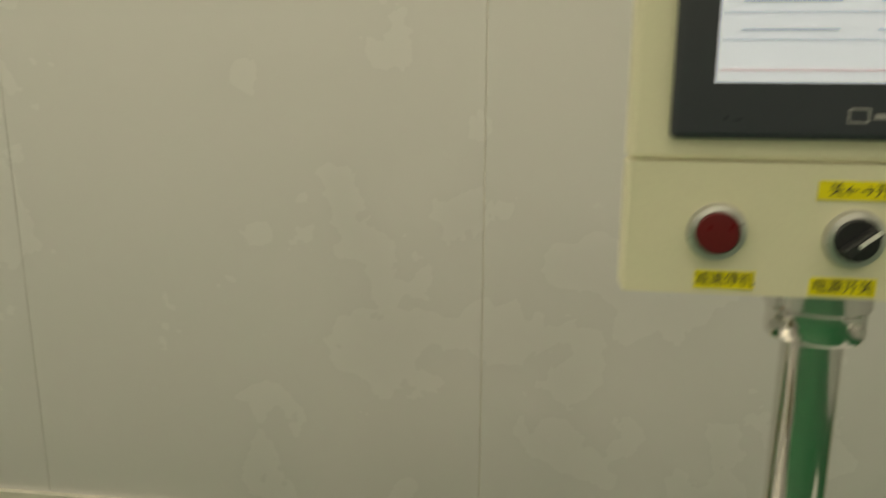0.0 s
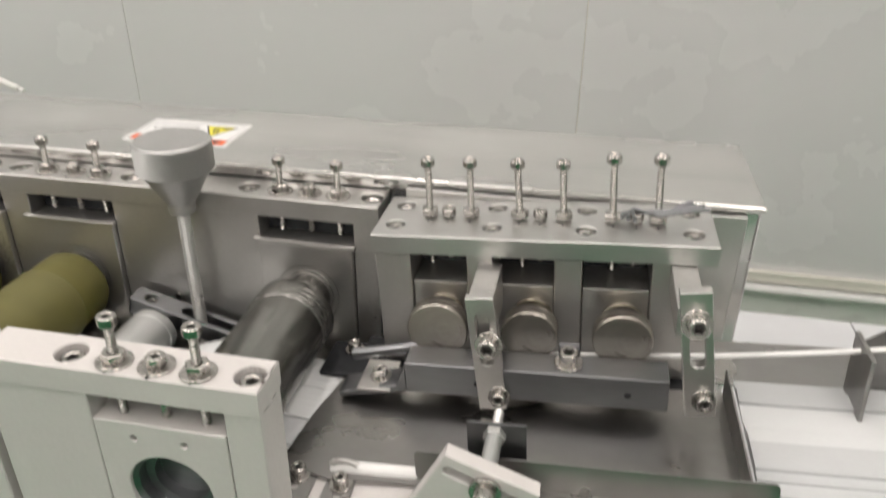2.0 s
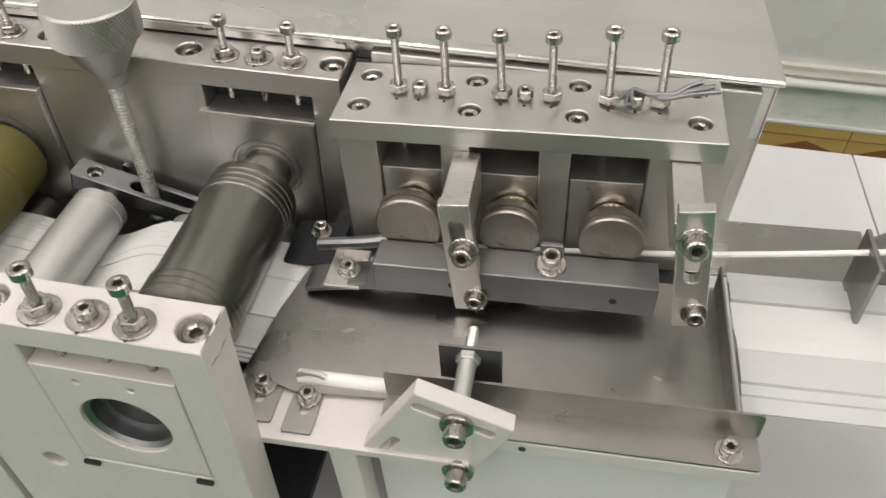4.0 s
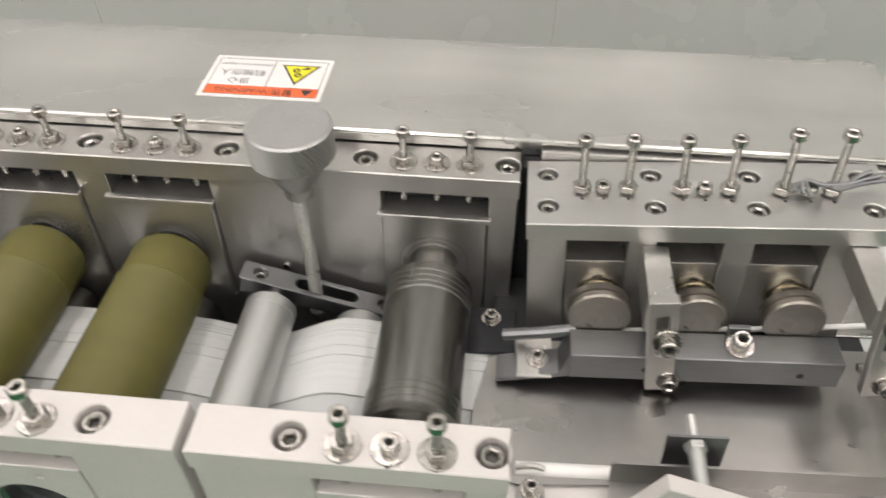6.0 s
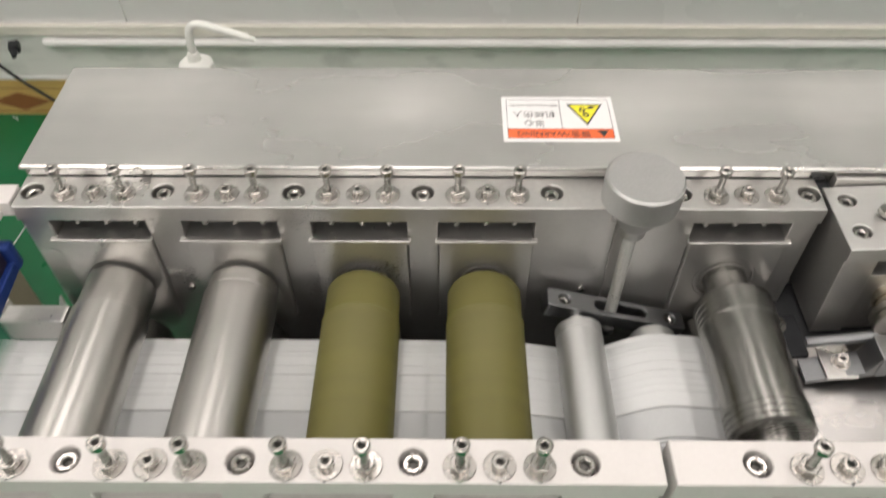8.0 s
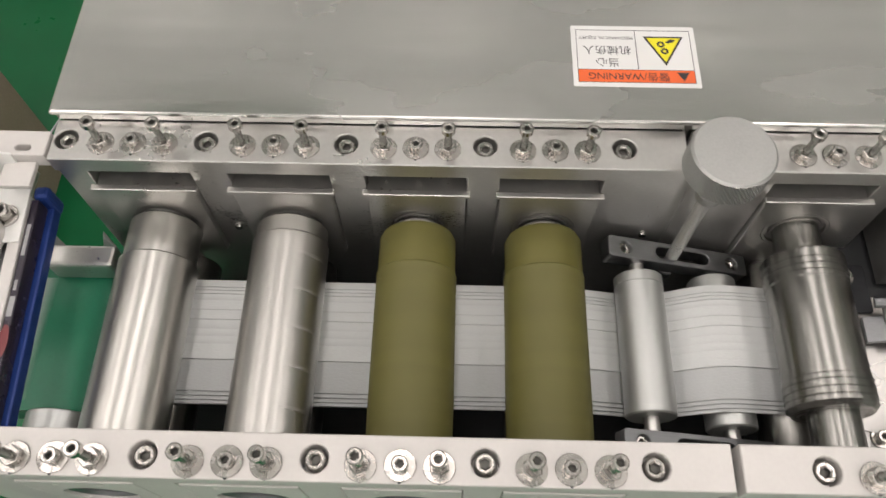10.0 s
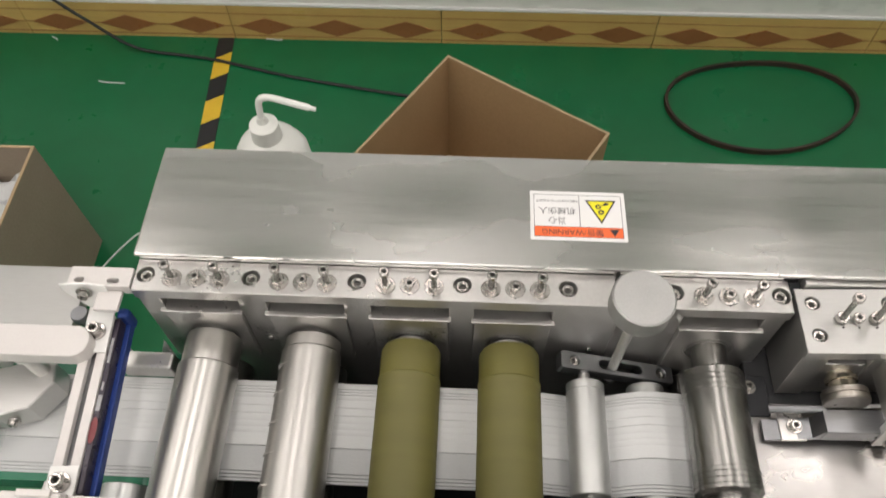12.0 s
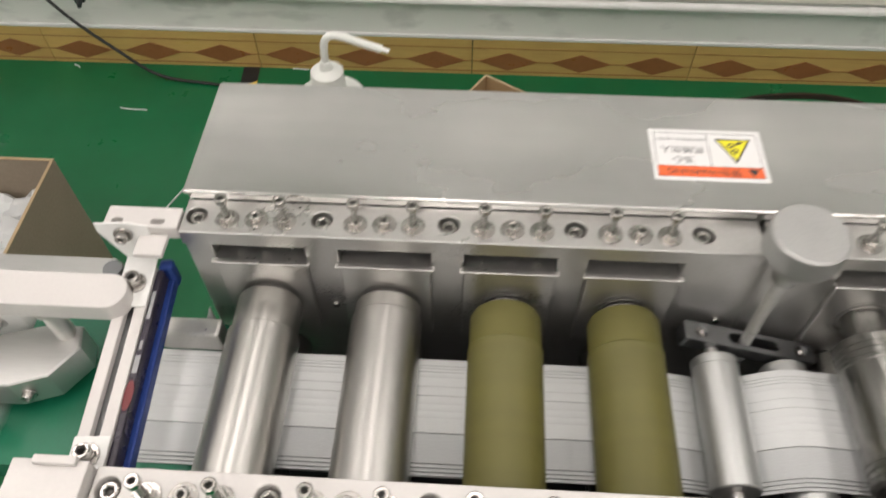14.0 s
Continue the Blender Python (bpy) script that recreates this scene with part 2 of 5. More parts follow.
def lathe(profile, seg=32, axis="z", at=(0, 0, 0), bm=None):
    """Turns (radius, height) pairs about an axis; ends are closed where the radius is 0."""
    own = bmesh.new()
    rings = []
    for r, h in profile:
        if r == 0:
            rings.append([own.verts.new((0, 0, h))])
        else:
            rings.append([own.verts.new((r * math.cos(2 * math.pi * i / seg), r * math.sin(2 * math.pi * i / seg), h)) for i in range(seg)])
    for a, b in zip(rings, rings[1:]):
        for i in range(seg):
            j = (i + 1) % seg
            if len(a) == 1 and len(b) == 1:
                continue
            if len(a) == 1:
                own.faces.new((a[0], b[i], b[j]))
            elif len(b) == 1:
                own.faces.new((a[i], a[j], b[0]))
            else:
                own.faces.new((a[i], a[j], b[j], b[i]))
    turn = {"z": Matrix(), "y": pose(0, 0, 0, -90), "x": pose(0, 0, 0, 0, 90)}[axis]
    return merge(bm, own, Matrix.Translation(at) @ turn)


def circle(x, y, r, seg=24, start=0.0):
    return [(x + r * math.cos(start + 2 * math.pi * i / seg), y + r * math.sin(start + 2 * math.pi * i / seg)) for i in range(seg)]


def slot(x, y, length, width, turn=0.0, seg=8):
    """The outline of a slot with round ends."""
    c, s, h, r = math.cos(radians(turn)), math.sin(radians(turn)), (length - width) / 2, width / 2
    pts = [(h + r * math.cos(a), r * math.sin(a)) for a in np.linspace(-math.pi / 2, math.pi / 2, seg)]
    pts += [(-h + r * math.cos(a), r * math.sin(a)) for a in np.linspace(math.pi / 2, 1.5 * math.pi, seg)]
    return [(x + px * c - py * s, y + px * s + py * c) for px, py in pts]


def sheet(outline, holes, thick, m=None, bevel=0.0):
    """A plate cut along an outline, with holes through it; it lies in x, y from z = 0 to thick."""
    bm = bmesh.new()
    edges = []
    for loop in [outline, *holes]:
        vs = [bm.verts.new((x, y, 0)) for x, y in loop]
        edges += [bm.edges.new((a, b)) for a, b in zip(vs, vs[1:] + vs[:1])]
    bmesh.ops.triangle_fill(bm, use_beauty=True, use_dissolve=False, edges=edges)
    made = bmesh.ops.extrude_face_region(bm, geom=bm.faces[:])
    bmesh.ops.translate(bm, vec=(0, 0, thick), verts=[v for v in made["geom"] if isinstance(v, bmesh.types.BMVert)])
    bmesh.ops.recalc_face_normals(bm, faces=bm.faces)
    if bevel:
        rim = [e for e in bm.edges if len(e.link_faces) == 2 and e.calc_face_angle(0) > 0.9 and abs(e.verts[0].co.z - e.verts[1].co.z) < 1e-6]
        bmesh.ops.bevel(bm, geom=rim, offset=bevel, segments=1, affect="EDGES")
    if m is not None:
        bmesh.ops.transform(bm, matrix=m, verts=bm.verts)
    return bm


def rect(x0, x1, y0, y1):
    return [(x0, y0), (x1, y0), (x1, y1), (x0, y1)]


def rounded(x0, x1, y0, y1, r, seg=5):
    pts = []
    for cx, cy, a in ((x1 - r, y0 + r, -90), (x1 - r, y1 - r, 0), (x0 + r, y1 - r, 90), (x0 + r, y0 + r, 180)):
        pts += [(cx + r * math.cos(radians(a + 90 * i / seg)), cy + r * math.sin(radians(a + 90 * i / seg))) for i in range(seg + 1)]
    return pts


UPRIGHT = pose(0, 0, 0, 90)     # a sheet's x, y become x, z; its thickness runs towards -y


def tube(points, r, seg=8, cyclic=False):
    """A round bar along a smooth line."""
    cu = bpy.data.curves.new("line", "CURVE")
    cu.dimensions, cu.bevel_depth, cu.bevel_resolution, cu.use_fill_caps = "3D", r, 3, True
    sp = cu.splines.new("NURBS")
    sp.points.add(len(points) - 1)
    for p, q in zip(sp.points, points):
        p.co = (*q, 1)
    sp.use_endpoint_u, sp.use_cyclic_u, sp.order_u, sp.resolution_u = True, cyclic, 4, 6
    ob = bpy.data.objects.new("line", cu)
    scene.collection.objects.link(ob)
    bpy.context.view_layer.update()
    me = bpy.data.meshes.new_from_object(ob.evaluated_get(bpy.context.evaluated_depsgraph_get()))
    bm = bmesh.new()
    bm.from_mesh(me)
    bpy.data.objects.remove(ob)
    bpy.data.curves.remove(cu)
    bpy.data.meshes.remove(me)
    return bm


def lettering(text, size, m, parent, mat=None, name="lettering"):
    cu = bpy.data.curves.new("text", "FONT")
    cu.body, cu.size, cu.align_x, cu.align_y, cu.extrude = text, size, "CENTER", "CENTER", 0.00005
    ob = bpy.data.objects.new("text", cu)
    scene.collection.objects.link(ob)
    bpy.context.view_layer.update()
    me = bpy.data.meshes.new_from_object(ob.evaluated_get(bpy.context.evaluated_depsgraph_get()))
    bpy.data.objects.remove(ob)
    bpy.data.curves.remove(cu)
    me.materials.clear()
    me.materials.append(mat or INK)
    out = part(name, me, None, parent)
    out.matrix_basis = m
    return out


# ---- screws, built once ----
def hex_head(r, h, key):
    """A socket head with a hexagon recess, top at z = h."""
    bm = sheet(circle(0, 0, r, 20), [circle(0, 0, key, 6)], h, bevel=r * 0.15)
    return lathe([(0, h * 0.06), (key * 1.1, h * 0.06)], 12, bm=bm)


def mesh_of(name, bm, mat, shaded=None):
    """A shared mesh; the last argument gives the radius and the lowest height of a socket with painted shade."""
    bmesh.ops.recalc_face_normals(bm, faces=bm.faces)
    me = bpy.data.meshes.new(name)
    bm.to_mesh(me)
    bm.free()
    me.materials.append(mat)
    me.materials.append(SOCKET_SHADE)
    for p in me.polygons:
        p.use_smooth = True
        if shaded and (p.center.x ** 2 + p.center.y ** 2) ** 0.5 < shaded[0] and p.center.z > shaded[1]:
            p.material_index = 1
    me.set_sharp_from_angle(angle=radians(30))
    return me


def thread(r, z0, z1, bm, pitch=0.001):
    n = int((z1 - z0) / pitch)
    prof = [(0, z0)]
    for i in range(n):
        prof += [(r, z0 + i * pitch), (r * 0.88, z0 + (i + 0.5) * pitch)]
    return lathe(prof + [(0, z1)], 12, bm=bm)


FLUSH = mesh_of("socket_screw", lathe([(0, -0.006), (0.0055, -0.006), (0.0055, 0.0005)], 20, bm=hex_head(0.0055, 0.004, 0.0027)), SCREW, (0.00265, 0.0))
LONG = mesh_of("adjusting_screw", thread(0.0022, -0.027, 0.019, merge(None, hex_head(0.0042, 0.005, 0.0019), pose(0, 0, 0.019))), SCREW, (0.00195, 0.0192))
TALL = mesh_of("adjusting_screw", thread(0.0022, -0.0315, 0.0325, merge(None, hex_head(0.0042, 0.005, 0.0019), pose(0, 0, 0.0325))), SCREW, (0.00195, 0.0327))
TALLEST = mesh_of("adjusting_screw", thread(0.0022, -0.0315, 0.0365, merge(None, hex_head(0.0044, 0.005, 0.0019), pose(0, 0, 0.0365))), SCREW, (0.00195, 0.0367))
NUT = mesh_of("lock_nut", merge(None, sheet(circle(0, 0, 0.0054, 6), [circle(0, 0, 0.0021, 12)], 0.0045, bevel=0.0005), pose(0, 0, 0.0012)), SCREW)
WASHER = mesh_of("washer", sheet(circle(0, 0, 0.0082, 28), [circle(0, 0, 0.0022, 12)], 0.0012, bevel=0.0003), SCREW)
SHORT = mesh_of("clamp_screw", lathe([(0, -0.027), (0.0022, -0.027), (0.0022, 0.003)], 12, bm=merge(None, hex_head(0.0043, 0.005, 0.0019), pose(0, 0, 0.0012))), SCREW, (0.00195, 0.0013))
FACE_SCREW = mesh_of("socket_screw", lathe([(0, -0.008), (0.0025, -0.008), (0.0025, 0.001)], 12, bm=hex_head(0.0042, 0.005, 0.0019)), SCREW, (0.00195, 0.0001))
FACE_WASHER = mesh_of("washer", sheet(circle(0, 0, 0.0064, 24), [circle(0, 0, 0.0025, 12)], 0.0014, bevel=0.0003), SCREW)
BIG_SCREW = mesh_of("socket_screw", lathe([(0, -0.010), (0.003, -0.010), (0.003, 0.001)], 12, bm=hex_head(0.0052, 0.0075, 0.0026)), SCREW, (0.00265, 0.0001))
BIG_WASHER = mesh_of("washer", sheet(circle(0, 0, 0.0078, 24), [circle(0, 0, 0.003, 12)], 0.0025, bevel=0.0004), SCREW)


def adjuster(parent, x, y, z, screw=LONG, washer=True):
    s = part("adjusting_screw", screw, None, parent)
    s.matrix_basis = pose(x, y, z, random.uniform(-1.5, 1.5), random.uniform(-1.5, 1.5), random.uniform(0, 60))
    part("lock_nut", NUT, None, s).matrix_basis = pose(0, 0, 0, 0, 0, random.uniform(0, 60))
    if washer:
        part("washer", WASHER, None, s)


def short_screw(parent, x, y, z, washer=True):
    s = part("clamp_screw", SHORT, None, parent)
    s.matrix_basis = pose(x, y, z, 0, 0, random.uniform(0, 60))
    if washer:
        part("washer", WASHER, None, s)


def flush_screw(parent, x, y, z):
    part("socket_screw", FLUSH, None, parent).matrix_basis = pose(x, y, z - 0.0062, 0, 0, random.uniform(0, 60))


def face_screw(parent, m, big=False):
    s = part("socket_screw", BIG_SCREW if big else FACE_SCREW, None, parent)
    s.matrix_basis = m @ pose(0, 0, 0.0025 if big else 0.0014, 0, 0, random.uniform(0, 60))
    part("washer", BIG_WASHER if big else FACE_WASHER, None, s).matrix_basis = pose(0, 0, -0.0025 if big else -0.0014)


# ---- the room ----
def build_room():
    x0, x1, y0, y1, top = (ROOM[k] for k in ("x0", "x1", "y0", "y1", "top"))
    tagged(part("floor", box((x0 - 0.2, x1 + 0.2, y0 - 0.2, y1 + 0.2, -0.12, 0.0)), FLOOR), "glossy green epoxy workshop floor", "floor", kind="structure")
    tagged(part("ceiling", box((x0 - 0.2, x1 + 0.2, y0 - 0.2, y1 + 0.2, top, top + 0.1)), CEILING), "plain white workshop ceiling", "ceiling", kind="structure")
    # wall behind the machine: sandwich panels with open joints over a backing
    wall = tagged(part("wall_north", box((x0 - 0.2, x1 + 0.2, y1 + 0.003, y1 + 0.15, 0.32, top)), TRIM), "pale grey sandwich-panel wall with narrow vertical joints", "wall",
                  kind="structure")
    joints = [-0.046 + 1.238 * k for k in range(-3, 4)]
    for a, b in zip(joints, joints[1:]):
        part("panel", box((a + 0.0011, b - 0.0011, y1, y1 + 0.03, 0.304, top), 0.0012), WALL, wall)
    for name, b in (("wall_west", (x0 - 0.15, x0, y0, y1, 0, top)), ("wall_east", (x1, x1 + 0.15, y0, y1, 0, top)), ("wall_south", (x0, x1, y0 - 0.15, y0, 0, top))):
        tagged(part(name, box(b), WALL), "plain pale grey workshop wall", "wall", kind="structure")
    # raised curb with cream track, conduit and skirting tiles
    tagged(part("curb", box((x0, x1, y1 - 0.010, y1 + 0.011, 0.128, 0.276), 0.002), CURB), "smudged greenish white painted curb below the wall panels", "wall base", kind="structure")
    track = tagged(part("trim", box((x0, x1, y1 - 0.018, y1 + 0.011, 0.276, 0.304), 0.002), TRIM), "cream wall panel track with a narrow ledge", "trim", kind="structure")
    part("lip", box((x0, x1, y1 - 0.020, y1 - 0.0165, 0.2985, 0.307), 0.0008), TRIM, track)
    tagged(part("caulk_bead", box((x0, x1, y1 - 0.018, y1 - 0.0105, 0.126, 0.139), 0.004), WHITE_PLASTIC), "white caulk bead above the skirting tiles", "trim", kind="structure")
    skirting = tagged(thing("skirting", pose(0, 0, 0), "tan glazed skirting tiles with russet diamonds", "skirting"), kind="structure")
    step, length = 0.2127, 0.638
    for k in range(-5, 6):
        a = -0.508 + length * k
        t = part("tile", box((a + 0.001, a + length - 0.001, y1 - 0.016, y1 + 0.011, 0.0, 0.126), 0.0015), TILE, skirting)
        part("band", box((a + 0.002, a + length - 0.002, y1 - 0.0172, y1 - 0.0155, 0.012, 0.016)), TILE_BAND, t)
        part("band", box((a + 0.002, a + length - 0.002, y1 - 0.0172, y1 - 0.0155, 0.096, 0.099)), TILE_BAND, t)
        part("band", box((a + 0.002, a + length - 0.002, y1 - 0.0172, y1 - 0.0155, 0.049, 0.053)), TILE_BAND, t)
        for i in range(3):
            cx = a + step * (i + 0.5)
            part("diamond", sheet([(cx - 0.088, 0.051), (cx, 0.019), (cx + 0.088, 0.051), (cx, 0.083)], [], 0.0022, pose(0, y1 - 0.0158, 0) @ UPRIGHT), TILE_DIAMOND, t)
    conduit = thing("wall_conduit", pose(0, 0, 0), "white plastic conduit clipped along the wall", "conduit")
    for a, b in ((-3.3, -1.80), (-1.52, -0.08), (-0.076, 1.3), (1.304, 3.3)):
        part("pipe", lathe([(0, a), (0.0122, a), (0.0122, b), (0, b)], 16, "x", (0, y1 - 0.030, 0.262)), WHITE_PLASTIC, conduit, smooth=True)
    for x in (-1.50, -0.078, 0.55, 1.302):
        part("coupling", lathe([(0, x - 0.012), (0.0145, x - 0.012), (0.0145, x + 0.012), (0, x + 0.012)], 16, "x", (0, y1 - 0.030, 0.262)), WHITE_PLASTIC, conduit, smooth=True)
    socket = thing("wall_socket", pose(-1.715, y1 - 0.018, 0.345), "white double wall socket with a plug in it", "socket")
    part("body", box((-0.06, 0.06, -0.035, 0.012, -0.045, 0.06), 0.004), WHITE_PLASTIC, socket)
    part("plate", box((-0.052, 0.052, -0.040, -0.034, -0.035, 0.052), 0.002), WHITE_PLASTIC, socket)
    for px, pz in ((-0.028, 0.02), (-0.018, 0.02), (-0.023, 0.005), (0.02, 0.02), (0.03, 0.02), (0.025, 0.005)):
        part("pin_hole", box((px - 0.0015, px + 0.0015, -0.0406, -0.039, pz - 0.004, pz + 0.004)), BLACK, socket)
    plug = thing("power_plug", pose(-1.588, 1.61, 0.270, 0, 0, 20), "black power plug on a hanging cord", "plug")
    part("body", box((-0.014, 0.014, -0.02, 0.02, -0.012, 0.012), 0.005), BLACK, plug)
    part("collar", lathe([(0, -0.05), (0.006, -0.05), (0.009, -0.018), (0, -0.018)], 12, "y"), BLACK, plug)
    tagged(part("extension_cable", tube([(-1.74, 1.635, 0.31), (-1.66, 1.61, 0.20), (-1.54, 1.60, 0.10), (-1.47, 1.59, 0.03), (-1.40, 1.585, 0.006), (-1.33, 1.578, 0.006), (-1.18, 1.56, 0.006),
                                    (-1.03, 1.512, 0.006), (-0.85, 1.475, 0.006), (-0.65, 1.440, 0.006), (-0.56, 1.425, 0.006), (-0.50, 1.41, 0.006)], 0.0048), CABLE, smooth=True),
           "black power cord lying across the green floor", "cable")
    for lx, ly in LAMPS:
        lp = thing("ceiling_lamp", pose(lx, ly, top), "long flat white batten lamp hung below the ceiling, lit", "lamp", "ceiling lamps")
        part("frame", sheet(rect(-0.13, 0.13, -1.53, 1.53), [rect(-0.115, 0.115, -1.515, 1.515)], 0.05, pose(0, 0, -0.210)), LAMP_BODY, lp)
        part("back", box((-0.115, 0.115, -1.515, 1.515, -0.190, -0.162)), LAMP_BODY, lp)
        for y in (-1.2, 1.2):
            part("hanger", lathe([(0, -0.1605), (0.004, -0.1605), (0.004, -0.0005), (0, -0.0005)], 8, at=(0.122, y, 0)), LAMP_BODY, lp)


def build_floor_things():
    # hazard tape
    tape = thing("hazard_tape", pose(0, 0, 0), "yellow and black striped hazard tape on the floor", "tape")
    n = 7
    for k in range(n):
        a, b = 1.655 - 0.088 * k, 1.655 - 0.088 * (k + 1)
        x = lambda y: -1.175 + (1.655 - y) * 0.055
        s = 0.030
        o = [(x(b) - 0.024, b), (x(b) + 0.024, b + s), (x(a) + 0.024, a + s), (x(a) - 0.024, a)]
        o = [(px, min(py, 1.668)) for px, py in o]
        part("stripe", sheet(o, [], 0.0012, pose(0, 0, 0.0004)), (BLACK_TAPE, YELLOW_TAPE)[k % 2], tape)
    # open carton behind the machine
    def carton(name, m, w, d, h, mat, label, flap=False):
        c = thing(name, m, label, "box", "cardboard cartons")
        t = 0.006
        part("bottom", box((0, w, 0, d, 0.0, t)), mat, c)
        for nm, b in (("side", (0, w, 0, t, t, h)), ("side", (0, w, d - t, d, t, h)), ("side", (0, t, t, d - t, t, h)), ("side", (w - t, w, t, d - t, t, h))):
            s = part(nm, box(b, 0.0008), mat, c)
            e = list(b)
            e[4], e[5] = h, h + 0.0025
            part("cut_edge", box(e), CARTON_EDGE, s)
        return c
    ang = math.degrees(math.atan2(-0.229, 0.366))
    carton("cardboard_carton", pose(-0.470, 1.226, 0.0, 0, 0, ang) @ pose(0, -0.36, 0), 0.43, 0.36, 0.362, CARTON, "open brown cardboard carton, empty, on the green floor")
    carton("cardboard_carton", pose(-1.95, 0.465, 0.0), 0.60, 0.44, 0.375, OLD_CARTON, "worn greyish cardboard carton filled with white fabric scraps")
    # crumpled fabric in the left carton
    bm = bmesh.new()
    bmesh.ops.create_grid(bm, x_segments=40, y_segments=32, size=0.5)
    for v in bm.verts:
        n1 = noise.noise(v.co * 9) * 0.05 + noise.noise(v.co * 24 + Vector((3, 1, 0))) * 0.022
        v.co = Vector((-1.65 + v.co.x * 0.578, 0.685 + v.co.y * 0.418, 0.285 + n1))
    low = bmesh.ops.extrude_face_region(bm, geom=bm.faces[:])
    for v in low["geom"]:
        if isinstance(v, bmesh.types.BMVert):
            v.co.z = 0.0068
    tagged(part("fabric_scraps", bm, FABRIC, smooth=True), "heap of crumpled white fabric scraps in a carton", "fabric", kind="stuff")
    # a drive belt left on the floor
    bm = bmesh.new()
    rings, segs = [], 72
    for i in range(segs):
        a = 2 * math.pi * i / segs
        r = 1 + 0.06 * math.sin(2 * a + 0.6) + 0.03 * math.sin(3 * a)
        px, py = 0.420 + 0.262 * r * math.cos(a), 1.432 + 0.176 * r * math.sin(a)
        tx, ty = math.cos(a), math.sin(a)
        rings.append([bm.verts.new((px + tx * o, py + ty * o, z)) for o, z in ((-0.004, 0.0005), (0.004, 0.0005), (0.004, 0.017), (-0.004, 0.017))])
    for i in range(segs):
        a, b = rings[i], rings[(i + 1) % segs]
        for j in range(4):
            bm.faces.new((a[j], a[(j + 1) % 4], b[(j + 1) % 4], b[j]))
    tagged(part("drive_belt", bm, BELT_RUBBER, smooth=True), "thin brown-black rubber drive belt loop on the floor", "belt")
    # scraps and threads
    for pts in ([(-1.52, 1.462, 0.002), (-1.49, 1.452, 0.002), (-1.46, 1.458, 0.002), (-1.44, 1.454, 0.002)],
                [(-1.72, 1.645, 0.002), (-1.71, 1.637, 0.002), (-1.705, 1.64, 0.002), (-1.70, 1.63, 0.002)],
                [(-1.24, 1.668, 0.075), (-1.235, 1.665, 0.06), (-1.25, 1.662, 0.03), (-1.265, 1.66, 0.002)],
                [(-1.05, 1.655, 0.002), (-1.03, 1.66, 0.002), (-1.02, 1.65, 0.002), (-1.0, 1.655, 0.002)]):
        tagged(part("fabric_thread", tube(pts, 0.0022), FABRIC, smooth=True), "white fabric thread scrap on the floor", "scrap", "thread scraps")


# ---- the roller machine ----
ROLLER_X = [-0.632, -0.544, -0.457, -0.3715, -0.201]
ROLLER_Z = 1.0245
SEAL_Z = 1.0325         # the sealing roller runs a little higher
BOLT_X = [-0.674, -0.587, -0.500, -0.414, -0.3285, -0.2435, -0.1585]
SPANS = [(-0.683, -0.290, BOLT_X[:5], ROLLER_X[:4]), (-0.2855, -0.151, BOLT_X[5:], ROLLER_X[4:])]
STRIP_Z = 0.998


def build_bed():
    bed = thing("machine_bed", pose(0, 0, 0), "pale grey painted machine bed with jointed top sheets", "machine base")
    for x0, x1 in ((-0.655, 0.268), (0.2695, 0.95)):
        part("top_sheet", box((x0, x1, -0.03, 0.505, 0.850, 0.860), 0.001), BOARD, bed)
    # dark pan added so that the space under the strip stays shaded
    part("shade_pan", box((-0.650, -0.155, 0.0135, 0.1755, 0.8601, 0.8680), 0.001), CAVITY, bed, "dark pan added to keep the roller interior shaded")
    part("cabinet", box((-0.64, 0.93, 0.0, 0.46, 0.10, 0.8499), 0.004), FRONT_ALU, bed)
    for x in (-0.60, 0.88):
        for y in (0.04, 0.42):
            part("foot", lathe([(0, 0), (0.03, 0), (0.03, 0.012), (0.01, 0.02), (0.01, 0.10), (0, 0.10)], 16, at=(x, y, 0)), BLACK, bed)


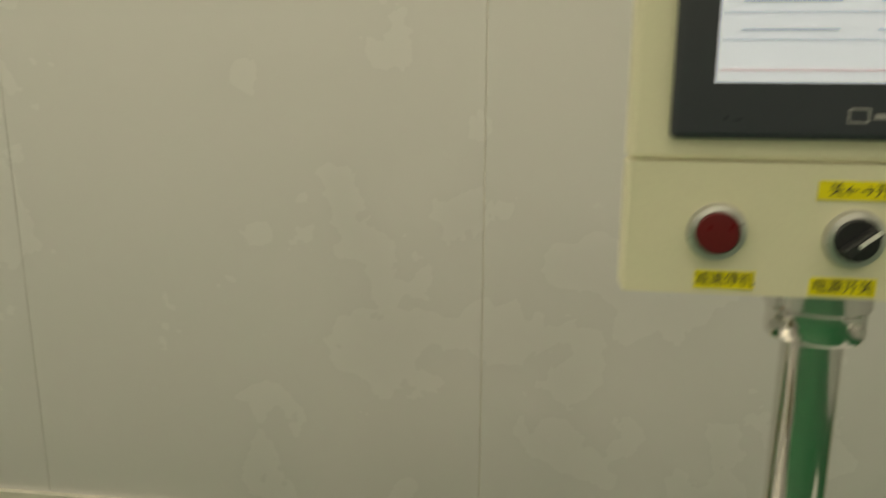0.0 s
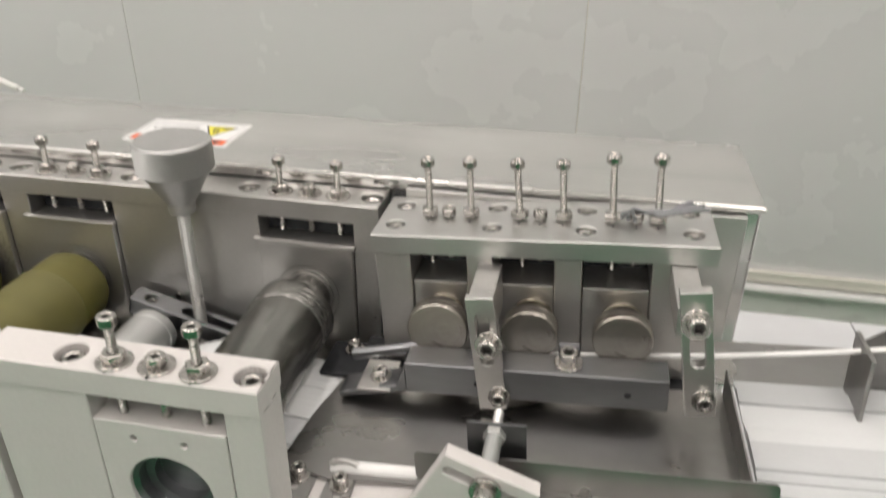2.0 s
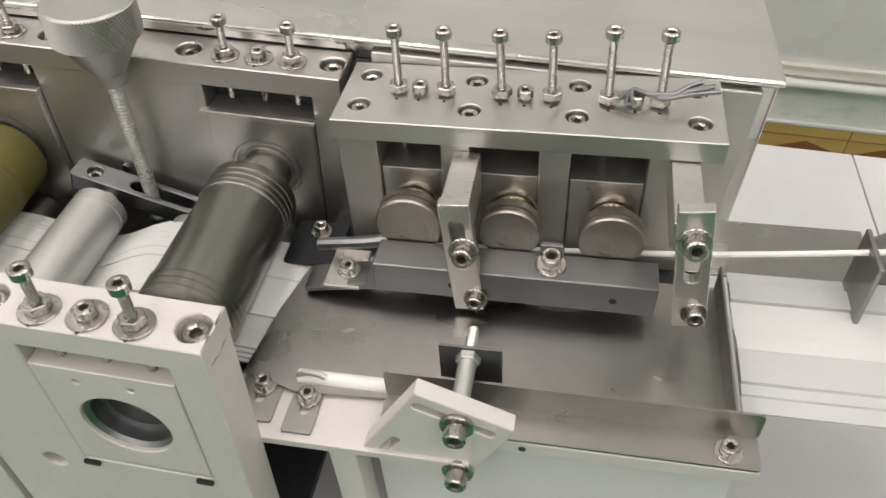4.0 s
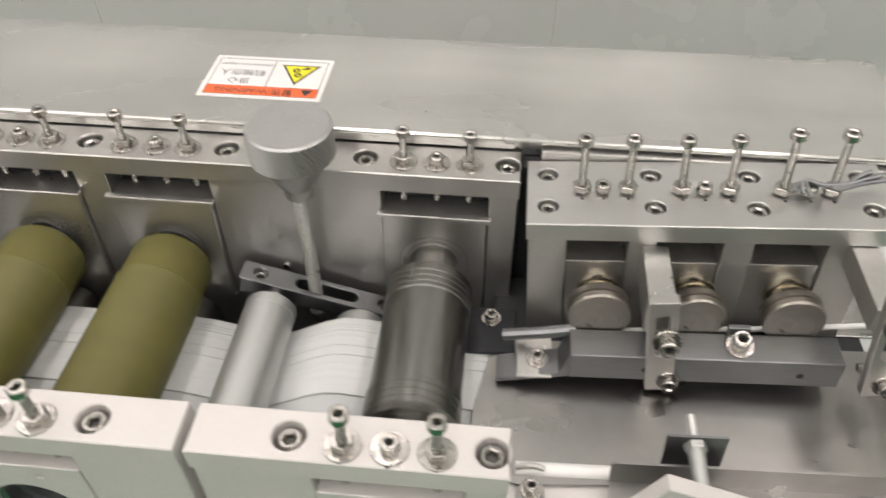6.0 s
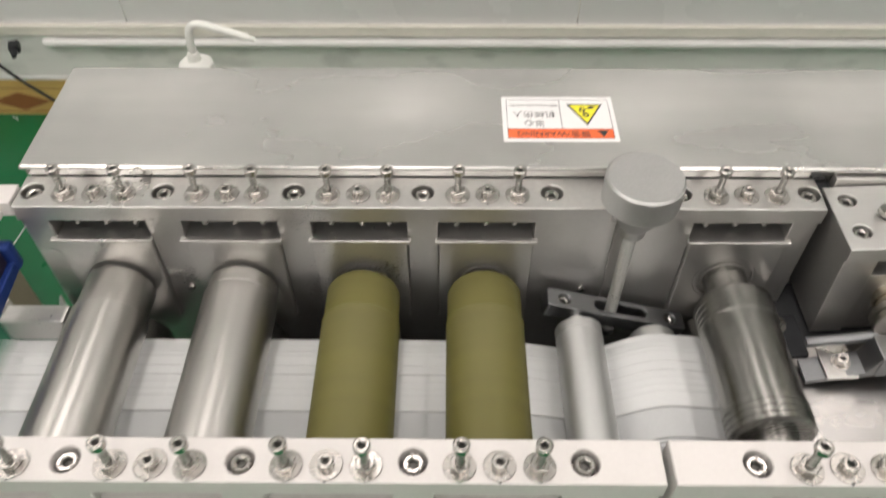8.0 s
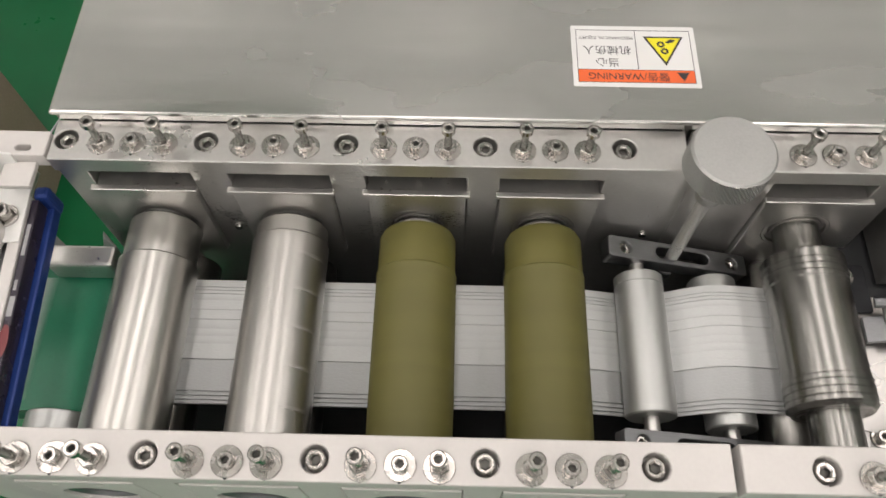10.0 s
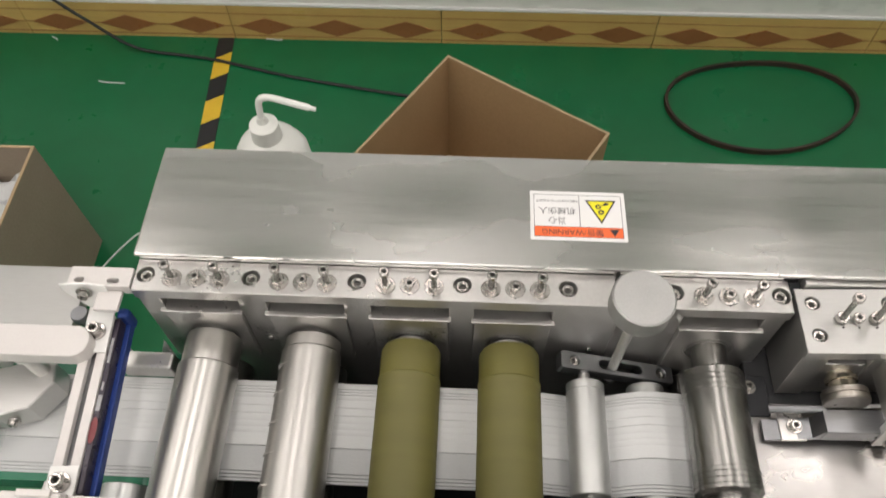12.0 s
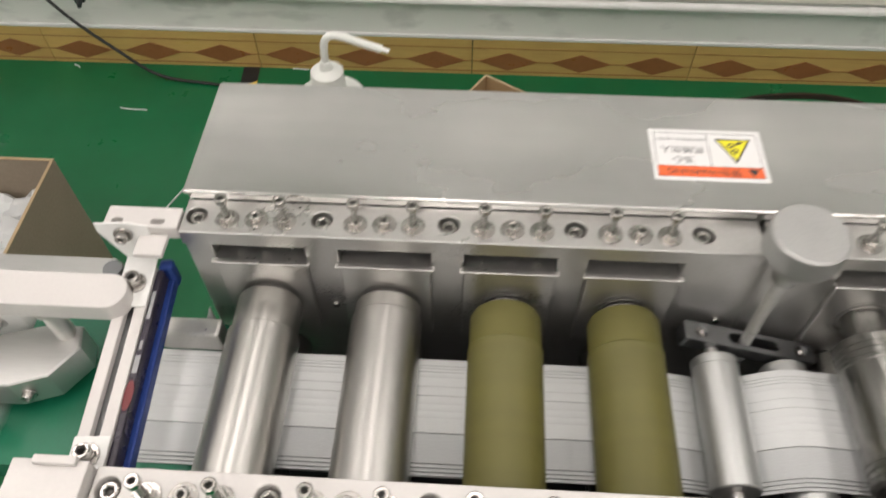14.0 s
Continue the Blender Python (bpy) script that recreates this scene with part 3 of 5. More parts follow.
def build_side_frame(rear):
    """One of the two bearing frames: a top bar over a plate with a bearing block for each roller."""
    if rear:
        y0, y1, name, label = 0.176, 0.2055, "bearing_frame", "ground steel bearing frame with adjusting screws along its top bar"
        bar, body, sy, low, hole, by = STEEL, STEEL, 0.191, 0.985, 0.0215, -0.004
    else:
        y0, y1, name, label = -0.0115, 0.0125, "bearing_frame", "satin aluminium bearing frame with adjusting screws along its top bar"
        bar, body, sy, low, hole, by = FRONT_ALU, FRONT_ALU, 0.0, 0.9965, 0.0208, 0.0015
    f = thing(name, pose(0, 0, 0), label, "machine frame", "bearing frames")
    for x0, x1, bolts, rollers in SPANS:
        part("top_bar", sheet(rect(x0, x1, y0, y1), [circle(bx, sy, 0.0073) for bx in bolts], 0.0135, pose(0, 0, 1.0865), bevel=0.0006), bar, f)
        end = -0.2852 if rear and len(rollers) == 4 else x1 - 0.0005
        o = [(x0 + 0.0005, 0.8601), (end, 0.8601), (end, 1.0863)]
        for rx in reversed(rollers):
            o += [(rx + 0.0325, 1.0863), (rx + 0.0325, low), (rx - 0.0325, low), (rx - 0.0325, 1.0863)]
        o.append((x0 + 0.0005, 1.0863))
        extra = [circle(-0.2520, 0.9885, 0.006)] if not rear and len(rollers) == 1 else []
        if not rear and len(rollers) == 4:
            extra = [circle(rx - 0.0440, 0.9885, 0.005) for rx in rollers[1:]]
        part("side_plate", sheet(o, extra, y1 - y0 - 0.002, pose(0, y1 - 0.0005, 0) @ UPRIGHT, bevel=0.0005), body, f)
        for rx in rollers:
            b = (rx - 0.0320, rx + 0.0320)
            screws = [] if rear else [circle(rx - 0.0135, 1.0637, 0.0016, 10), circle(rx + 0.0110, 1.0637, 0.0016, 10)]
            z = 1.0335 if not rear else SEAL_Z if rx == ROLLER_X[4] else ROLLER_Z + 0.003
            blk = part("bearing_block", sheet(rect(*b, low + (0.001 if rear else 0.003), 1.070 if rear else 1.0725), [circle(rx, z, hole, 32), *screws], y1 - y0 - 0.002,
                                              pose(0, y1 - 0.0007 + by * (1 if rear else 0), 0) @ UPRIGHT, bevel=0.0005), body, f)
            if rear:
                part("lip", box((rx - 0.0345, rx + 0.0345, 0.1712, 0.1757, 1.0690, 1.0725), 0.0006), body, blk)
                part("bearing_ring", lathe([(0.0213, 0.1735), (0.0213, 0.182), (0.0150, 0.182), (0.0150, 0.1735), (0.0168, 0.1733), (0.0170, 0.1755), (0.0192, 0.1755), (0.0194, 0.1733), (0.0213, 0.1735)], 36, "y", (rx, 0, z)), STEEL, blk, smooth=True)
            else:
                part("bearing_bore", lathe([(0.0206, -0.008), (0.0186, -0.006), (0.0186, 0.0), (0.0145, 0.0005), (0.0145, 0.006), (0, 0.006)], 32, "y", (rx, 0, z)), DARK_BAR, blk, smooth=True)
            for dx in (-0.0195, 0.0200):
                adjuster(f, rx + dx, sy - 0.003, 1.1001)
            short_screw(f, rx + 0.0003, sy - 0.0025, 1.1001)
            for dx in (-0.0195, 0.0003, 0.02):
                part("centre_mark", lathe([(0, 1.1001), (0.0008, 1.1001), (0.0008, 1.1004), (0, 1.1004)], 8, at=(rx + dx, sy - 0.0108, 0)), INK, f)
            if not rear:
                part("dark_window_back", box((rx - 0.032, rx + 0.032, 0.0085, 0.0110, 1.0727, 1.0862)), DARK_BAR, f)
                # small black blocks paint shaded notches on the plate face
                for dx in (-0.0285, 0.0285):
                    part("notch_shade", box((rx + dx - 0.0040, rx + dx + 0.0040, -0.0122, -0.0105, 0.9940, 0.9964)), BLACK, f)
                # black strip paints the shade in the gap under the block
                part("gap_shade", box((rx - 0.032, rx + 0.032, 0.0088, 0.0112, 0.9967, 0.9994)), BLACK, f)
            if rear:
                # black plate added to give the rear window its inner shade
                part("dark_window_back", box((rx - 0.032, rx + 0.032, 0.1925, 0.1975, 1.0705, 1.0862)), BLACK, f)
        for bx in bolts:
            flush_screw(f, bx, sy, 1.10)
    if rear:
        for x in (-0.585, -0.30):
            part("grub_screw", lathe([(0, 0.1755), (0.0024, 0.1755), (0.0028, 0.1765), (0.0028, 0.1775), (0, 0.1775)], 14, "y", (x, 0, 1.016)), DARK_STEEL, f)
    return f


def build_cover():
    c = thing("machine_cover", pose(0, 0, 0), "long brushed stainless steel box cover, scuffed, behind the rollers", "cover")
    part("shell", box((-0.683, 0.0825, 0.2075, 0.3155, 0.8602, 1.1060), 0.0022, seg=3), COVER, c)
    part("top_sheet", box((-0.6850, 0.0845, 0.2035, 0.3170, 1.1062, 1.1100), 0.0018, seg=3), COVER, c)
    o = rect(-0.682, -0.155, 1.1012, 1.1060)
    part("front_lip", sheet(o, [], 0.0015, pose(0, 0.2068, 0) @ UPRIGHT, bevel=0.0003), CHROME, c, "polished front lip")
    part("end_panel", box((-0.139, 0.0735, 0.2000, 0.2070, 0.8602, 1.1045), 0.0008), STEEL, c)
    # black block added for the shade in the gap beside the folding unit
    part("shade_filler", box((-0.1495, -0.1395, 0.195, 0.207, 0.8602, 1.096), 0.0005), BLACK, c)


def build_label():
    """The warning sticker; its own up points to the rollers."""
    s = thing("warning_label", pose(-0.319, 0.2555, 1.1101, 0, 0, 180), "white and orange warning label, Chinese and English, stuck on the cover", "label")
    part("backing", sheet(rounded(-0.040, 0.040, -0.025, 0.025, 0.0012), [], 0.0002), PAPER, s)
    z = 0.00022
    part("orange_band", sheet(rect(-0.0365, 0.0365, 0.0115, 0.0212), [], 0.00008, pose(0, 0, z)), ORANGE, s)
    part("border_line", sheet(rect(-0.0369, 0.0369, -0.0216, 0.0216), [rect(-0.0365, 0.0365, -0.0212, 0.0212)], 0.00008, pose(0, 0, z)), INK, s)
    part("divider_line", sheet(rect(-0.0017, -0.0012, -0.0212, 0.0113), [], 0.00008, pose(0, 0, z)), INK, s)
    part("divider_line", sheet(rect(-0.0365, 0.0365, 0.0111, 0.0115), [], 0.00008, pose(0, 0, z)), INK, s)
    t = part("warning_triangle", sheet([(-0.0325, -0.0165), (-0.0065, -0.0165), (-0.0195, 0.0075)], [], 0.00008, pose(0, 0, z)), INK, s)
    part("yellow_field", sheet([(-0.0303, -0.0152), (-0.0087, -0.0152), (-0.0195, 0.0048)], [], 0.00008, pose(0, 0, z + 0.0001)), YELLOW, t)
    for gx, gy, r in ((-0.0195, -0.0042, 0.0023), (-0.0175, -0.0098, 0.0023)):
        gear = [(gx + (r * (1.25 if i % 2 else 0.95)) * math.cos(math.pi * i / 10), gy + (r * (1.25 if i % 2 else 0.95)) * math.sin(math.pi * i / 10)) for i in range(20)]
        part("gear_mark", sheet(gear, [circle(gx, gy, r * 0.5, 10)], 0.00006, pose(0, 0, z + 0.0002)), INK, t)
    part("leaf_mark", sheet([(-0.027, -0.0135), (-0.024, -0.0142), (-0.0205, -0.0118), (-0.022, -0.0106), (-0.0255, -0.0118)], [], 0.00006, pose(0, 0, z + 0.0002)), INK, t)
    part("alert_mark", sheet([(-0.0335, 0.0130), (-0.0255, 0.0130), (-0.0295, 0.0198)], [], 0.00006, pose(0, 0, z + 0.0001)), INK, s)
    lettering("警告/WARNING", 0.0072, pose(0.0050, 0.0163, z + 0.0001), s)
    lettering("当心", 0.0078, pose(0.0175, 0.0050, z), s)
    lettering("机械伤人", 0.0078, pose(0.0175, -0.0052, z), s)
    lettering("MECHANICAL INJURY", 0.0036, pose(0.0175, -0.0150, z), s)


def turned(name, x, z, profile, mat, label, group="rollers", spin=1.0, seg=48):
    """A roller on its axis along y; its origin is on the axis so that it can spin."""
    r = thing(name, pose(x, 0, z), label, "roller", group)
    part("roller_body", lathe(profile, seg, "y"), mat, r, smooth=True)
    SPINNING.append((r, x, z, spin))
    return r


SPINNING = []


def journal(r, y0, y1, rad, mat=None):
    part("journal", lathe([(0, y0), (rad, y0), (rad, y1), (0, y1)], 24, "y"), mat or STEEL, r, smooth=True)


def build_rollers():
    z = ROLLER_Z
    # cutting roller
    r1 = turned("cutting_roller", ROLLER_X[0], z, [(0, 0.0165), (0.0252, 0.0165), (0.0258, 0.0172), (0.0258, 0.1398), (0.0253, 0.1403), (0, 0.1403)],
                ROLLER_STEEL, "turned steel cutting roller with streaked reflections")
    part("collar", lathe([(0, 0.1404), (0.0225, 0.1404), (0.0225, 0.1412), (0.0236, 0.1413), (0.0240, 0.1417), (0.0240, 0.1690), (0.0232, 0.1702), (0, 0.1702)], 48, "y"), ROLLER_STEEL, r1, "stepped collar", smooth=True)
    # perforating roller with a row of raised teeth
    r2 = turned("punching_roller", ROLLER_X[1], z, [(0, 0.0165), (0.0252, 0.0165), (0.0258, 0.0172), (0.0258, 0.1570), (0.0254, 0.1574), (0.0222, 0.1575), (0.0222, 0.1586), (0.0240, 0.1587), (0.0243, 0.1591), (0.0243, 0.1692), (0.0235, 0.1702), (0, 0.1702)],
                BRUSHED_ROLLER, "brushed steel roller with a row of raised teeth")
    for y in (0.142, 0.1165, 0.091, 0.0655, 0.040):
        bm = bmesh.new()
        arc = [radians(a) for a in np.linspace(-14, 14, 7)]
        rows_ = [[bm.verts.new((rad * math.sin(a), y + dy, rad * math.cos(a))) for a in arc] for dy, rad in ((-0.0012, 0.0256), (-0.0009, 0.0268), (0.0009, 0.0268), (0.0012, 0.0256))]
        for p, q in zip(rows_, rows_[1:]):
            for i in range(6):
                bm.faces.new((p[i], p[i + 1], q[i + 1], q[i]))
        for k in (0, 6):
            bm.faces.new([row[k] for row in rows_])
        part("tooth", bm, STEEL, r2)
    for x in ROLLER_X[2:4]:
        r = turned("rubber_roller", x, z, [(0, 0.014), (0.0235, 0.014), (0.0262, 0.017), (0.0267, 0.045), (0.0267, 0.1352), (0.0270, 0.1358), (0.0264, 0.1366), (0.0259, 0.1372), (0.0260, 0.1625), (0.0240, 0.1665), (0.020, 0.1680), (0, 0.1680)],
                   GREEN_RUBBER, "matt olive green rubber-covered feed roller")
        part("end_ring", lathe([(0.0130, 0.1679), (0.0195, 0.1679), (0.0195, 0.1705), (0.0130, 0.1705)], 32, "y"), DARK_STEEL, r, smooth=True)
        journal(r, 0.1680, 0.1985, 0.0125)
    for r in (r1, r2):
        journal(r, 0.1701, 0.1985, 0.0130)
    # flanged sealing roller
    prof = [(0, 0.047), (0.0235, 0.047), (0.0262, 0.050)]
    for a in (0.0525, 0.0570, 0.0615):
        prof += [(0.0262, a), (0.0256, a + 0.0004), (0.0256, a + 0.0010), (0.0262, a + 0.0014)]
    prof += [(0.0262, 0.0660), (0.0254, 0.0668), (0.0254, 0.1290), (0.0262, 0.1298)]
    for a in (0.1320, 0.1365, 0.1410):
        prof += [(0.0262, a), (0.0256, a + 0.0004), (0.0256, a + 0.0010), (0.0262, a + 0.0014)]
    prof += [(0.0262, 0.148), (0.0250, 0.1495), (0, 0.1495)]
    r6 = turned("sealing_roller", ROLLER_X[4], SEAL_Z, prof, DARK_STEEL, "dark polished steel roller with grooved flanges")
    journal(r6, 0.149, 0.1985, 0.0149, DARK_STEEL)
    journal(r6, 0.010, 0.048, 0.0150, DARK_STEEL)
    # lower rollers
    for x in ROLLER_X:
        r = turned("lower_roller", x, STRIP_Z - 0.0267 + (0.006 if x == ROLLER_X[4] else 0), [(0, 0.020), (0.0235, 0.020), (0.0242, 0.021), (0.0242, 0.165), (0.0235, 0.166), (0, 0.166)], DARK_STEEL,
                   "dark steel counter roller under the fabric strip", "lower rollers", -1.05)
        journal(r, 0.014, 0.175, 0.010)
    # idler above the strip and guide below it
    r5 = turned("idler_roller", -0.304, 1.0070, [(0, 0.049), (0.0155, 0.049), (0.0165, 0.050), (0.0165, 0.1380), (0.0160, 0.1385), (0.0160, 0.1392), (0.0165, 0.1397), (0.0165, 0.1462), (0.0155, 0.147), (0, 0.147)],
                IDLER, "satin aluminium idler roller pressing on the strip", "idlers", 1.6)
    journal(r5, 0.038, 0.158, 0.005)
    r7 = turned("guide_roller", -0.2475, 0.9895, [(0, 0.046), (0.0155, 0.046), (0.0165, 0.047), (0.0165, 0.152), (0.0155, 0.153), (0, 0.153)], IDLER, "satin aluminium guide roller below the strip",
                "idlers", -1.6)
    journal(r7, 0.038, 0.160, 0.005)


def build_tension_arm():
    a = thing("tension_arm", pose(-0.274, 0, 1.0085, 0, 16, 0), "slotted dark steel tension arms with a screw spindle and knurled knob", "tensioner")
    for y, nm in ((0.1645, "rear_arm"), (0.0305, "front_arm")):
        arm = part(nm, sheet(rounded(-0.054, 0.054, y - 0.0080, y + 0.0080, 0.0025), [slot(0.003, y, 0.042, 0.0085), circle(-0.041, y, 0.0047, 16), circle(0.042, y, 0.0047, 16)], 0.013,
                             pose(0, 0, -0.0125), bevel=0.0005), DARK_BAR, a)
        for x in (-0.041, 0.042):
            part("socket_screw", FLUSH, None, arm).matrix_basis = pose(x, y, -0.0062) @ Matrix.Diagonal((0.86, 0.86, 1, 1))
    k = thing("knurled_knob", pose(-0.2785, 0.1640, 0), "large knurled aluminium knob on a threaded steel spindle", "knob")
    bm = bmesh.new()
    seg, rings = 168, []
    for r, h in ((0.0064, 1.0900), (0.0082, 1.0908), (0.0085, 1.0920), (0.0085, 1.0975), (0.0100, 1.0995), (0.0215, 1.1195), (0.0232, 1.1203)):
        rings.append([bm.verts.new((r * math.cos(2 * math.pi * i / seg), r * math.sin(2 * math.pi * i / seg), h)) for i in range(seg)])
    n = 12
    for j in range(n + 1):
        h = 1.1206 + 0.0178 * j / n
        rings.append([bm.verts.new(((0.0236 + (0.0005 if (i + j) % 2 else -0.0003)) * math.cos(2 * math.pi * i / seg),
                                    (0.0236 + (0.0005 if (i + j) % 2 else -0.0003)) * math.sin(2 * math.pi * i / seg), h)) for i in range(seg)])
    for r, h in ((0.0234, 1.1388), (0.0224, 1.1398)):
        rings.append([bm.verts.new((r * math.cos(2 * math.pi * i / seg), r * math.sin(2 * math.pi * i / seg), h)) for i in range(seg)])
    for p, q in zip(rings, rings[1:]):
        for i in range(seg):
            bm.faces.new((p[i], p[(i + 1) % seg], q[(i + 1) % seg], q[i]))
    bm.faces.new(rings[-1])
    bm.faces.new(rings[0])
    part("knob_head", bm, KNOB, k)
    part("spindle", thread(0.0044, 0.990, 1.0975, bmesh.new(), 0.0022), NICKEL, k, "threaded spindle")
    part("spindle_foot", lathe([(0, 0.984), (0.006, 0.984), (0.006, 0.990), (0, 0.990)], 16), DARK_BAR, k)


# heights of the folded strip across its width: level terraces parted by narrow grooves
TERRACES = [(0.0540, 0.0000), (0.0566, 0.0006), (0.0594, 0.0012), (0.0622, 0.0018), (0.0838, 0.0030), (0.0952, 0.0026), (0.1005, 0.0024), (0.1060, 0.0020), (0.1125, 0.0027), (0.1195, 0.0030), (0.1270, 0.0028),
            (0.1318, 0.0022), (0.1348, 0.0014), (0.1376, 0.0006)]
FOLDS = []
for (ya, h), (yb, h2) in zip(TERRACES, TERRACES[1:] + [(0.1435, 0.0)]):
    dip = 0.0009 if not 0.064 < yb < 0.130 else 0.0002
    FOLDS += [(ya, h), (yb - 0.0009, h), (yb - 0.0008, min(h, h2) - dip), (yb - 0.0003, min(h, h2) - dip)]


def folded(path, folds, thick=0.0012):
    """A pleated strip swept along a path of (x, z)."""
    bm = bmesh.new()
    top = [[bm.verts.new((x, y, z + dz)) for y, dz in folds] for x, z in path]
    low = [[bm.verts.new((x, y, z - thick)) for y in (folds[0][0], folds[-1][0])] for x, z in path]
    for i in range(len(path) - 1):
        for j in range(len(folds) - 1):
            bm.faces.new((top[i][j], top[i + 1][j], top[i + 1][j + 1], top[i][j + 1]))
        bm.faces.new((low[i][0], low[i][1], low[i + 1][1], low[i + 1][0]))
        bm.faces.new((top[i][0], low[i][0], low[i + 1][0], top[i + 1][0]))
        bm.faces.new((top[i][-1], top[i + 1][-1], low[i + 1][1], low[i][1]))
    for i in (0, -1):
        bm.faces.new([*top[i], low[i][1], low[i][0]])
    return bm


def build_strip():
    path = [(-0.150, 0.9990), (-0.175, 1.0020), (-0.201, 1.0030), (-0.218, 1.0040), (-0.230, 1.0055), (-0.238, 1.0067), (-0.2475, 1.0075), (-0.257, 1.0067), (-0.268, 1.0020), (-0.280, 0.9950),
            (-0.290, 0.9895), (-0.297, 0.9878), (-0.304, 0.9872), (-0.312, 0.9880), (-0.325, 0.9915), (-0.345, 0.9960), (-0.3715, STRIP_Z), (-0.457, STRIP_Z), (-0.544, STRIP_Z), (-0.634, STRIP_Z)]
    strip = thing("fabric_strip", pose(0, 0, 0), "white pleated non-woven fabric strip running through the rollers", "fabric")
    part("white_layer", folded(path, [p for p in FOLDS if p[0] > 0.0836]), FABRIC, strip, smooth=True)
    part("grey_layer", folded(path, [p for p in FOLDS if p[0] < 0.0836]), GREY_FABRIC, strip, "greyer fabric layer", smooth=True)


BLANKS = []


def build_blanks():
    """Cut lengths of the strip that leave the cutting roller over the belt."""
    flat = [(0.0, 0.0), (0.083, 0.0), (0.166, 0.0)]
    first = thing("mask_blank", pose(0, 0, 0), "white pleated fabric blank cut from the strip", "fabric", "cut blanks")
    part("white_layer", folded(flat, [p for p in FOLDS if p[0] > 0.0836], 0.0009), FABRIC, first, smooth=True)
    part("grey_layer", folded(flat, [p for p in FOLDS if p[0] < 0.0836], 0.0009), GREY_FABRIC, first, "greyer fabric layer", smooth=True)
    for k in range(-46, 17):
        BLANKS.append((first if k == -46 else copy_thing(first, pose(0, 0, 0)), k))


def build_conveyor():
    c = thing("outfeed_conveyor", pose(0, 0, 0), "green belt outfeed conveyor with pale aluminium side bars", "conveyor")
    bm = bmesh.new()
    prof = [(-0.678 + 0.012 * math.sin(a), 0.9825 + 0.012 * math.cos(a)) for a in np.linspace(0, math.pi, 12)] + [(-1.95 - 0.012 * math.sin(a), 0.9825 - 0.012 * math.cos(a)) for a in np.linspace(0, math.pi, 12)]
    a = [bm.verts.new((x, 0.0475, z)) for x, z in prof]
    b = [bm.verts.new((x, 0.168, z)) for x, z in prof]
    for i in range(len(prof)):
        j = (i + 1) % len(prof)
        bm.faces.new((a[i], a[j], b[j], b[i]))
    bm.faces.new(a), bm.faces.new(b)
    part("belt", bm, BELT_GREEN, c, "green conveyor belt", smooth=True)
    part("side_rail", box((-1.95, -0.735, 0.1725, 0.186, 0.93, 0.99), 0.001), FRONT_ALU, c)
    part("side_rail", box((-1.95, -0.692, 0.018, 0.032, 0.93, 0.985), 0.001), FRONT_ALU, c)
    part("rear_beam", box((-1.95, -0.905, 0.245, 0.378, 0.760, 0.780), 0.0012), PLATE, c, "pale aluminium rear beam")
    part("guide_block", box((-0.715, -0.6680, 0.1430, 0.1590, 0.9952, 1.018), 0.0025), STEEL, c, "rounded steel guide block")
    part("gusset", sheet([(-0.7080, 0.9450), (-0.6842, 0.9450), (-0.6842, 1.0090)], [], 0.0030, pose(0, 0.1750, 0) @ UPRIGHT, bevel=0.0004), WHITE_PLASTIC, c, "white triangular gusset")
    part("end_roller", lathe([(0, 0.016), (0.0210, 0.016), (0.0218, 0.017), (0.0218, 0.0460), (0.0210, 0.0468), (0, 0.0468)], 32, "y", (-0.693, 0, 0.984)), IDLER, c, smooth=True)
    for x in (-0.80, -1.85):
        for y in (0.025, 0.179):
            part("leg", box((x - 0.02, x + 0.02, y - 0.006, y + 0.006, 0.0, 0.9299), 0.001), FRONT_ALU, c)
    part("post", box((-1.19, -1.15, 0.187, 0.215, 0.93, 1.0599), 0.001), FRONT_ALU, c)
    part("beam_bracket", box((-1.19, -1.15, 0.187, 0.30, 0.7801, 0.9299), 0.001), FRONT_ALU, c)
    # press wheels on an arm
    w = thing("press_wheel_unit", pose(0, 0, 0), "aluminium press-wheel block with white plastic wheels hung from a bar", "press wheels")
    arm = rounded(-1.20, -0.711, 0.122, 0.149, 0.0130, 8)
    part("bar", sheet(arm, [], 0.016, pose(0, 0, 1.070), bevel=0.0006), FRONT_ALU, w, "pale rounded aluminium bar")
    part("clamp_stud", lathe([(0, 0.9901), (0.004, 0.9901), (0.004, 1.044), (0.0078, 1.0442), (0.0078, 1.0500), (0.0070, 1.0520), (0, 1.0520)], 20, at=(-0.746, 0.177, 0.0)), DARK_BAR, w, "dark clamp stud")
    part("bar_link", box((-1.19, -1.15, 0.130, 0.215, 1.060, 1.0699), 0.001), FRONT_ALU, w)
    part("shaft", lathe([(0, 1.020), (0.0070, 1.020), (0.0070, 1.0699), (0, 1.0699)], 20, at=(-0.771, 0.1310, 0)), STEEL, w, smooth=True)
    part("shaft_collar", lathe([(0, 1.0665), (0.0095, 1.0665), (0.0095, 1.0699), (0, 1.0699)], 20, at=(-0.771, 0.1310, 0)), STEEL, w, smooth=True)
    blk = part("wheel_block", sheet([(-0.860, 0.086), (-0.797, 0.088), (-0.772, 0.097), (-0.757, 0.120), (-0.761, 0.137), (-0.781, 0.139), (-0.817, 0.128), (-0.860, 0.110)], [], 0.030, pose(0, 0, 1.0045), bevel=0.0012), PLATE, w)
    part("socket_screw", FACE_SCREW, None, blk).matrix_basis = pose(-0.790, 0.0905, 1.018, 90)
    part("washer", FACE_WASHER, None, blk).matrix_basis = pose(-0.790, 0.0912, 1.018, 90)
